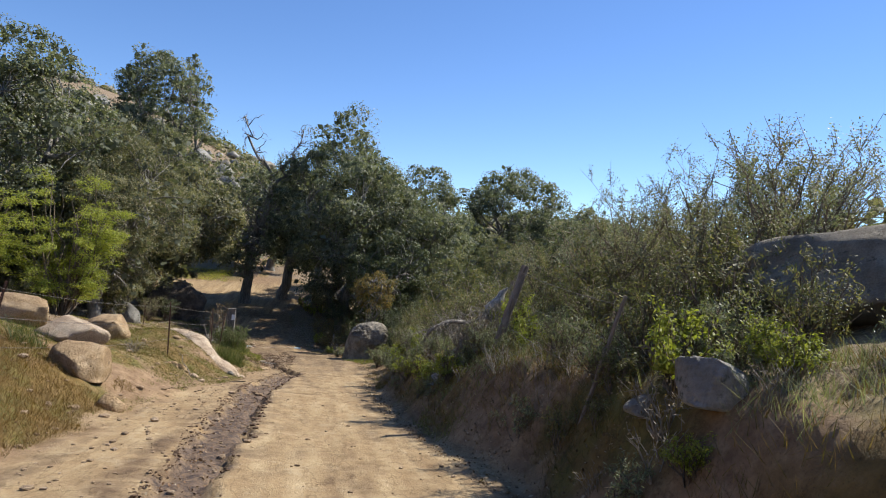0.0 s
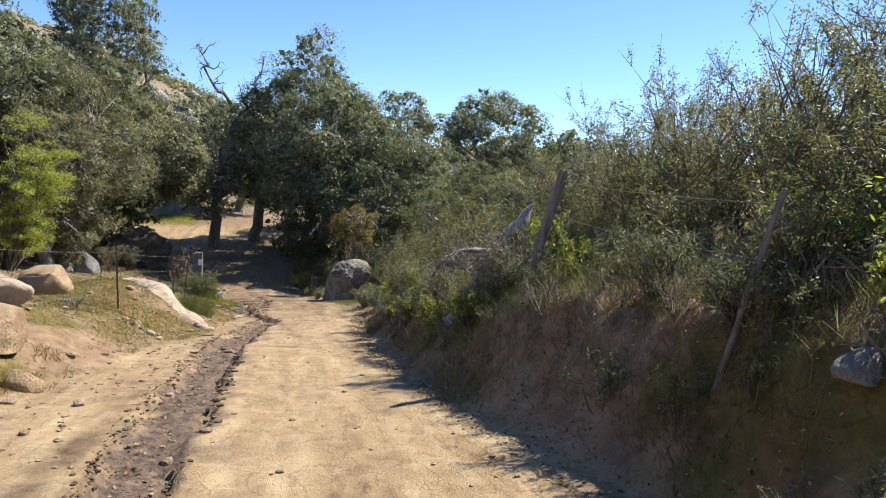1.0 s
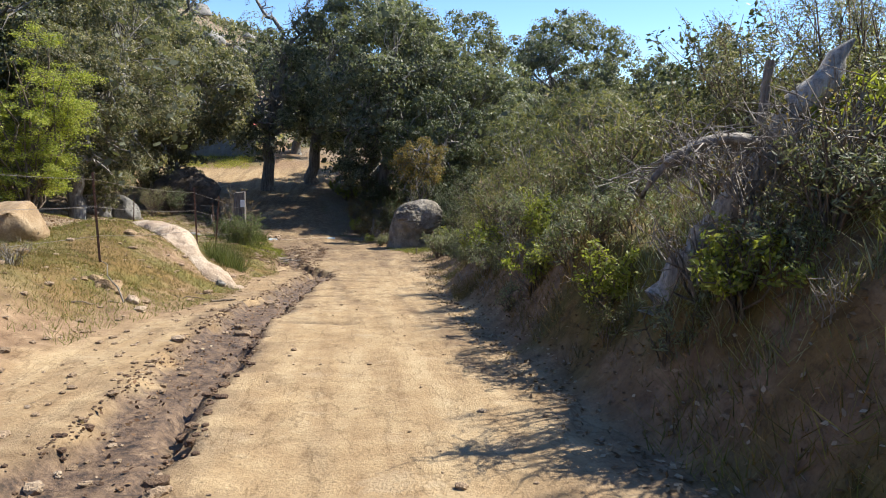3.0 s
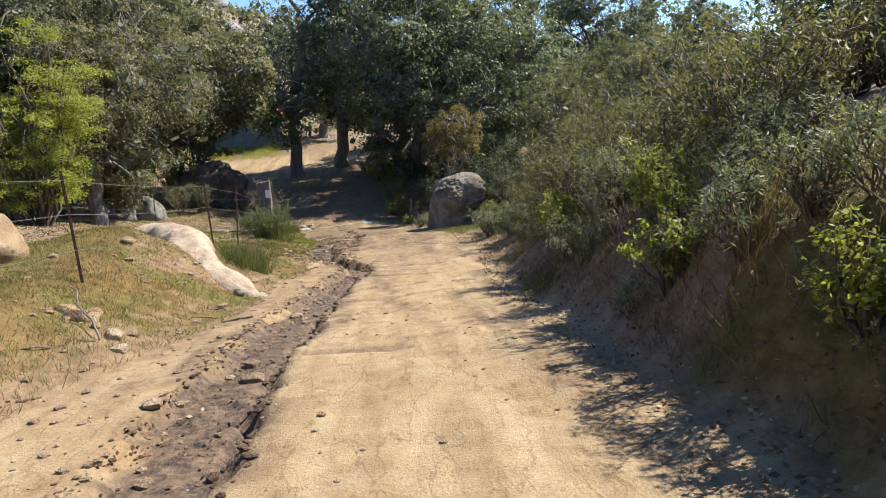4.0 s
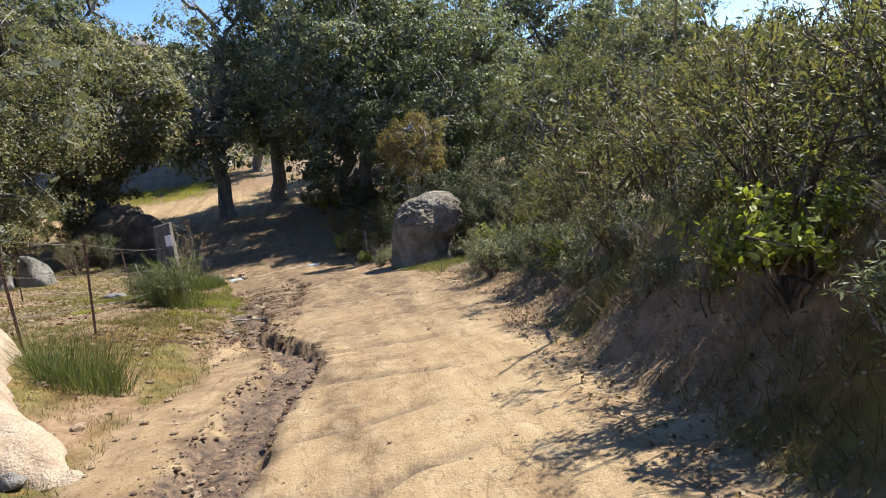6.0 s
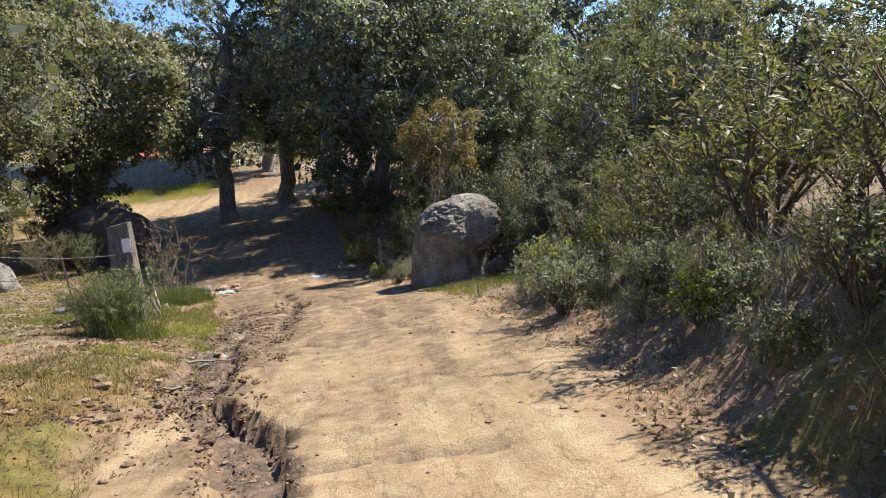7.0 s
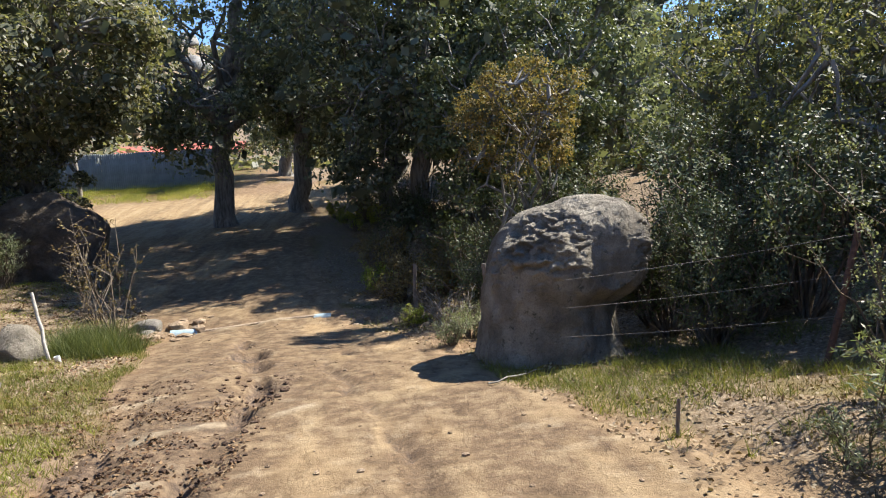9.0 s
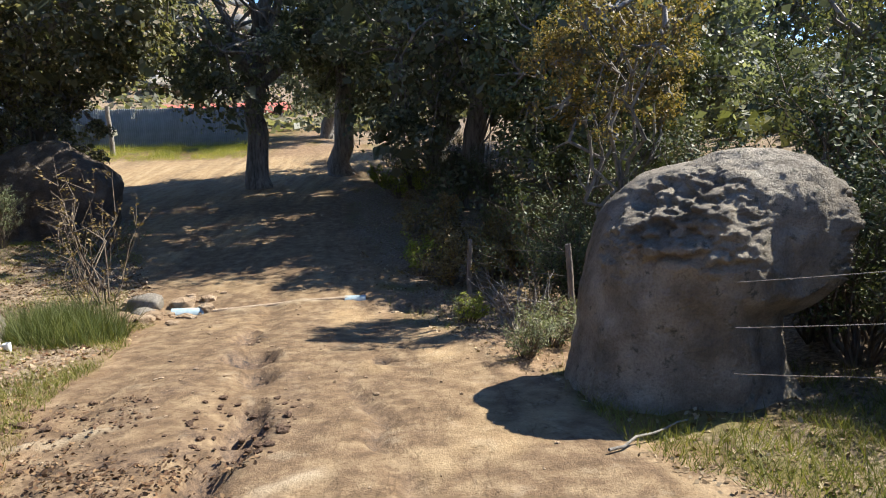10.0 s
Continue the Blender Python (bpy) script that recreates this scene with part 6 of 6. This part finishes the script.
pole("log", "cut log lying on leaf litter", (-14.5, 40.6, gz(-14.5, 40.6) + 0.1), (-11.9, 41.4, gz(-11.9, 41.4) + 0.1), 0.17, 0.13, M_BARK, 13, 0.012, "log")

pole("stump", "dark broken oak stump among fallen leaves", (-13.4, 45.6, gz(-13.4, 45.6) - 0.2), (-13.9, 45.5, gz(-13.4, 45.6) + 1.25), 0.42, 0.26, M_BARK, 15, 0.03, "stump")

bank_fence = tagged(new("bank_fence"), "old barbed wire fence on leaning wooden posts", "fence")
BANK = [(2.85, 7.2, 1.45, 0.024, (4, 14, 0)), (3.05, 11.64, 1.66, 0.075, (2, 15, 0)), (4.2, 15.0, 1.3, 0.05, (0, 5, 0)),
        (5.2, 35.2, 1.55, 0.035, (0, 14, 0)), (2.6, 40.6, 1.2, 0.045, (0, -3, 0)), (1.55, 44.6, 1.1, 0.05, (0, 2, 0))]
for x, y, h, r, lean in BANK:
    wood_post(x, y, h, r, lean, bank_fence, M_RUST if r == 0.035 else M_POSTWOOD, sides=8)
for frac in (0.35, 0.64, 0.92):
    wire([tuple(pose(x, y, gz(x, y), *lean) @ Vector((-r, 0, h * frac))) for x, y, h, r, lean in BANK[:3]], bank_fence)
    wire([tuple(pose(x, y, gz(x, y), *lean) @ Vector((-r, 0, h * frac))) for x, y, h, r, lean in BANK[4:]], bank_fence)
    x, y, h, r, lean = BANK[3]
    wire([tuple(pose(x, y, gz(x, y), *lean) @ Vector((-r, 0, h * frac))), (2.75, 36.4, gz(2.75, 36.4) + 1.2 * frac)], bank_fence)
pole("stake", "short dark stake at the track edge", (2.75, 33.6, gz(2.75, 33.6) - 0.1), (2.77, 33.6, gz(2.75, 33.6) + 0.3), 0.018, 0.016, M_POSTWOOD, 14, 0.004)


# ---- clearing beyond: sheet fence and house ----
def sheet_fence():
    ob = tagged(new("sheet_fence"), "grey corrugated metal sheet fence behind a grassy verge", "fence")
    n, w = 40, 1.1
    xs = np.linspace(0, w, n)
    wav = 0.018 * np.sin(xs / w * 2 * np.pi * 9)
    v = []
    for dz in (0, 2.45):
        for dy in (0.0, 0.004):
            v.append(np.stack([xs, wav + dy, np.full(n, dz)], 1))
    v = np.concatenate(v)
    f = []
    for i in range(n - 1):
        f += [(i, i + 1, 2 * n + i + 1, 2 * n + i), (n + i + 1, n + i, 3 * n + i, 3 * n + i + 1), (2 * n + i, 2 * n + i + 1, 3 * n + i + 1, 3 * n + i)]
    me = mesh_np("panel", v, np.array(f), True, [M_TINWALL])
    for k in range(17):
        x, y = -27 + k * w * 0.995, 74.6 + 0.06 * (k - 8)
        p = child("panel", me, ob)
        p.matrix_world = pose(x, y, gz(x, y) - 0.12 + 0.03 * math.sin(k * 2.3), 0.6 * math.sin(k * 1.7), 0, 3)
    for k in range(0, 18, 3):
        x, y = -27 + k * w * 0.995, 74.75 + 0.06 * (k - 8)
        p = child("post", slat(0.09, 0.09, 2.5, M_POSTWOOD), ob)
        p.matrix_world = pose(x, y, gz(x, y) + 1.15)
    return ob


sheet_fence()


def house():
    hx, hy = -16.9, 100.0
    base = tagged(new("house"), "low pale house with a red roof behind the fence", "house")
    base.matrix_world = pose(hx, hy, -0.75, 0, 0, 4)
    wall = slat(11, 6, 2.9, M_STUCCO, 0.02, "wall")
    w = child("wall", wall, base)
    w.location = (0, 0, 1.2)
    bm = bmesh.new()
    pts = [(-6, -3.6, 2.62), (6, -3.6, 2.62), (6, 3.6, 2.62), (-6, 3.6, 2.62), (-6, 0, 3.7), (6, 0, 3.7)]
    top = [bm.verts.new(p) for p in pts]
    bot = [bm.verts.new((p[0], p[1], p[2] - 0.14)) for p in pts]
    for a in ((0, 1, 5, 4), (3, 4, 5, 2)):
        bm.faces.new([top[i] for i in a])
        bm.faces.new([bot[i] for i in reversed(a)])
    for a, b in ((0, 1), (1, 5), (5, 2), (2, 3), (3, 4), (4, 0)):
        bm.faces.new([top[a], bot[a], bot[b], top[b]])
    me = bpy.data.meshes.new("roof")
    bmesh.ops.recalc_face_normals(bm, faces=bm.faces)
    bm.to_mesh(me)
    bm.free()
    me.materials.append(M_ROOF)
    child("roof", me, base, "red painted roof")
    for x in (-3, 2.5):
        win = child("window", slat(1.2, 0.05, 1.0, plain_mat("window_glass", (0.02, 0.025, 0.03), (0.04, 0.045, 0.05), 2, 0.1)), base)
        win.location = (x, -3.03, 1.6)


house()


# ---- puddles of the brook ----
def puddle(x, y, rx, ry, z, seed, turn):
    a = np.linspace(0, 2 * np.pi, 40, endpoint=False)
    r = 1 + 0.35 * (vnoise(np.cos(a) * 2 + 7, np.sin(a) * 2 + 7, seed=seed) - 0.5) * 2
    ring = np.stack([np.cos(a) * r * rx, np.sin(a) * r * ry, np.zeros(40)], 1)
    bm = bmesh.new()
    bm.faces.new([bm.verts.new(p) for p in ring])
    me = bpy.data.meshes.new("water")
    bm.to_mesh(me)
    bm.free()
    me.materials.append(M_WATER)
    ob = tagged(new("water", me), "shallow brook water mirroring the blue sky", "water", kind="structure")
    ob.matrix_world = pose(x, y, z, 0, 0, turn)


M_WATER, nt_, bs_ = material("water")
bs_.inputs["Base Color"].default_value = (0.03, 0.035, 0.03, 1)
bs_.inputs["Roughness"].default_value = 0.04
bs_.inputs["IOR"].default_value = 1.33
bs_.inputs["Specular IOR Level"].default_value = 0.9
co_ = nt_.nodes.new("ShaderNodeTexCoord").outputs["Object"]
bump(nt_, bs_, noise_of(nt_, co_, 9, 3), 0.12, 0.01)
puddle(-6.6, 40.5, 1.2, 0.35, gz(-6.6, 40.5) + 0.05, 3, 20)
puddle(2.6, 43.2, 1.2, 0.35, gz(2.6, 43.2) + 0.04, 4, -8)


# ---- faded blue pipe under the ford ----
M_BLUE = plain_mat("faded_blue_plastic", (0.22, 0.30, 0.325), (0.37, 0.45, 0.47), 9.0, 0.8)


def pipe(name, label, a, b, r, mat_):
    tb = Tubes()
    a, b = np.array(a), np.array(b)
    n = 26
    t = np.linspace(0, 1, n)[:, None]
    tb.add((b - a) * t, r * (1 + 0.025 * np.cos(np.arange(n) * np.pi)), 14)
    tb.add((b - a) * t[::-1], r * 0.88 * np.ones(n), 14)
    return small_thing(name, label, "pipe", tb.mesh(name, mat_), pose(*a))


pipe("culvert_pipe", "faded blue ribbed pipe end half buried by the brook", (-3.95, 43.95, gz(-3.45, 44.0) - 0.02), (-3.4, 44.05, gz(-3.45, 44.0) - 0.05), 0.15, M_BLUE)
pipe("culvert_pipe", "faded blue ribbed pipe end half buried by the brook", (-0.85, 44.45, gz(-0.8, 44.35) - 0.06), (-0.45, 44.45, gz(-0.8, 44.35) - 0.06), 0.12, M_BLUE)
pole("buried_pipe", "pale exposed pipe crossing the ford", (-3.4, 44.02, gz(-3.3, 44.02) + 0.012), (-0.8, 44.42, gz(-0.85, 44.42) + 0.015), 0.04, 0.04, M_SLAB, 21, 0.003, "pipe")


def can(x, y, label):
    bm = bmesh.new()
    bmesh.ops.create_cone(bm, cap_ends=True, segments=20, radius1=0.04, radius2=0.05, depth=0.12)
    top = max(bm.faces, key=lambda q: q.calc_center_median().z)
    ins = bmesh.ops.inset_region(bm, faces=[top], thickness=0.008)
    bmesh.ops.translate(bm, vec=(0, 0, -0.09), verts=top.verts)
    me = bpy.data.meshes.new("can")
    bm.to_mesh(me)
    bm.free()
    me.materials.append(M_WHITE)
    small_thing("can", label, "can", me, pose(x, y, gz(x, y) + 0.045, 6, -8, 0))


can(-4.68, 40.25, "small white plastic can at the foot of a stake")

pole("post", "pale wooden post at the edge of the clearing", (-15.8, 70.4, gz(-15.8, 70.4) - 0.3), (-15.9, 70.4, gz(-15.8, 70.4) + 2.7), 0.14, 0.12, M_DEADWOOD, 31, 0.006, "post")

for k, (ax, ay, bx, by, r) in enumerate(((-2.75, 30.72, -1.75, 30.92, 0.03), (-1.95, 30.8, -1.4, 31.02, 0.022), (-2.3, 29.6, -1.9, 30.2, 0.015), (-2.0, 28.9, -1.75, 29.5, 0.014), (-2.55, 33.0, -2.1, 33.5, 0.014),
                                       (-3.35, 17.3, -2.95, 17.9, 0.012), (-2.75, 19.9, -2.2, 20.15, 0.012), (-2.6, 20.9, -2.25, 20.75, 0.014), (-3.0, 32.0, -2.5, 31.6, 0.016), (-1.75, 33.6, -1.35, 33.9, 0.012))):
    pole("fallen_branch", "dark broken twig lying on churned soil", (ax, ay, gz(ax, ay) + r * 0.6), (bx, by, gz(bx, by) + r * 0.8), r, r * 0.5, M_BARK if k < 5 else M_TWIG, 40 + k, 0.05)
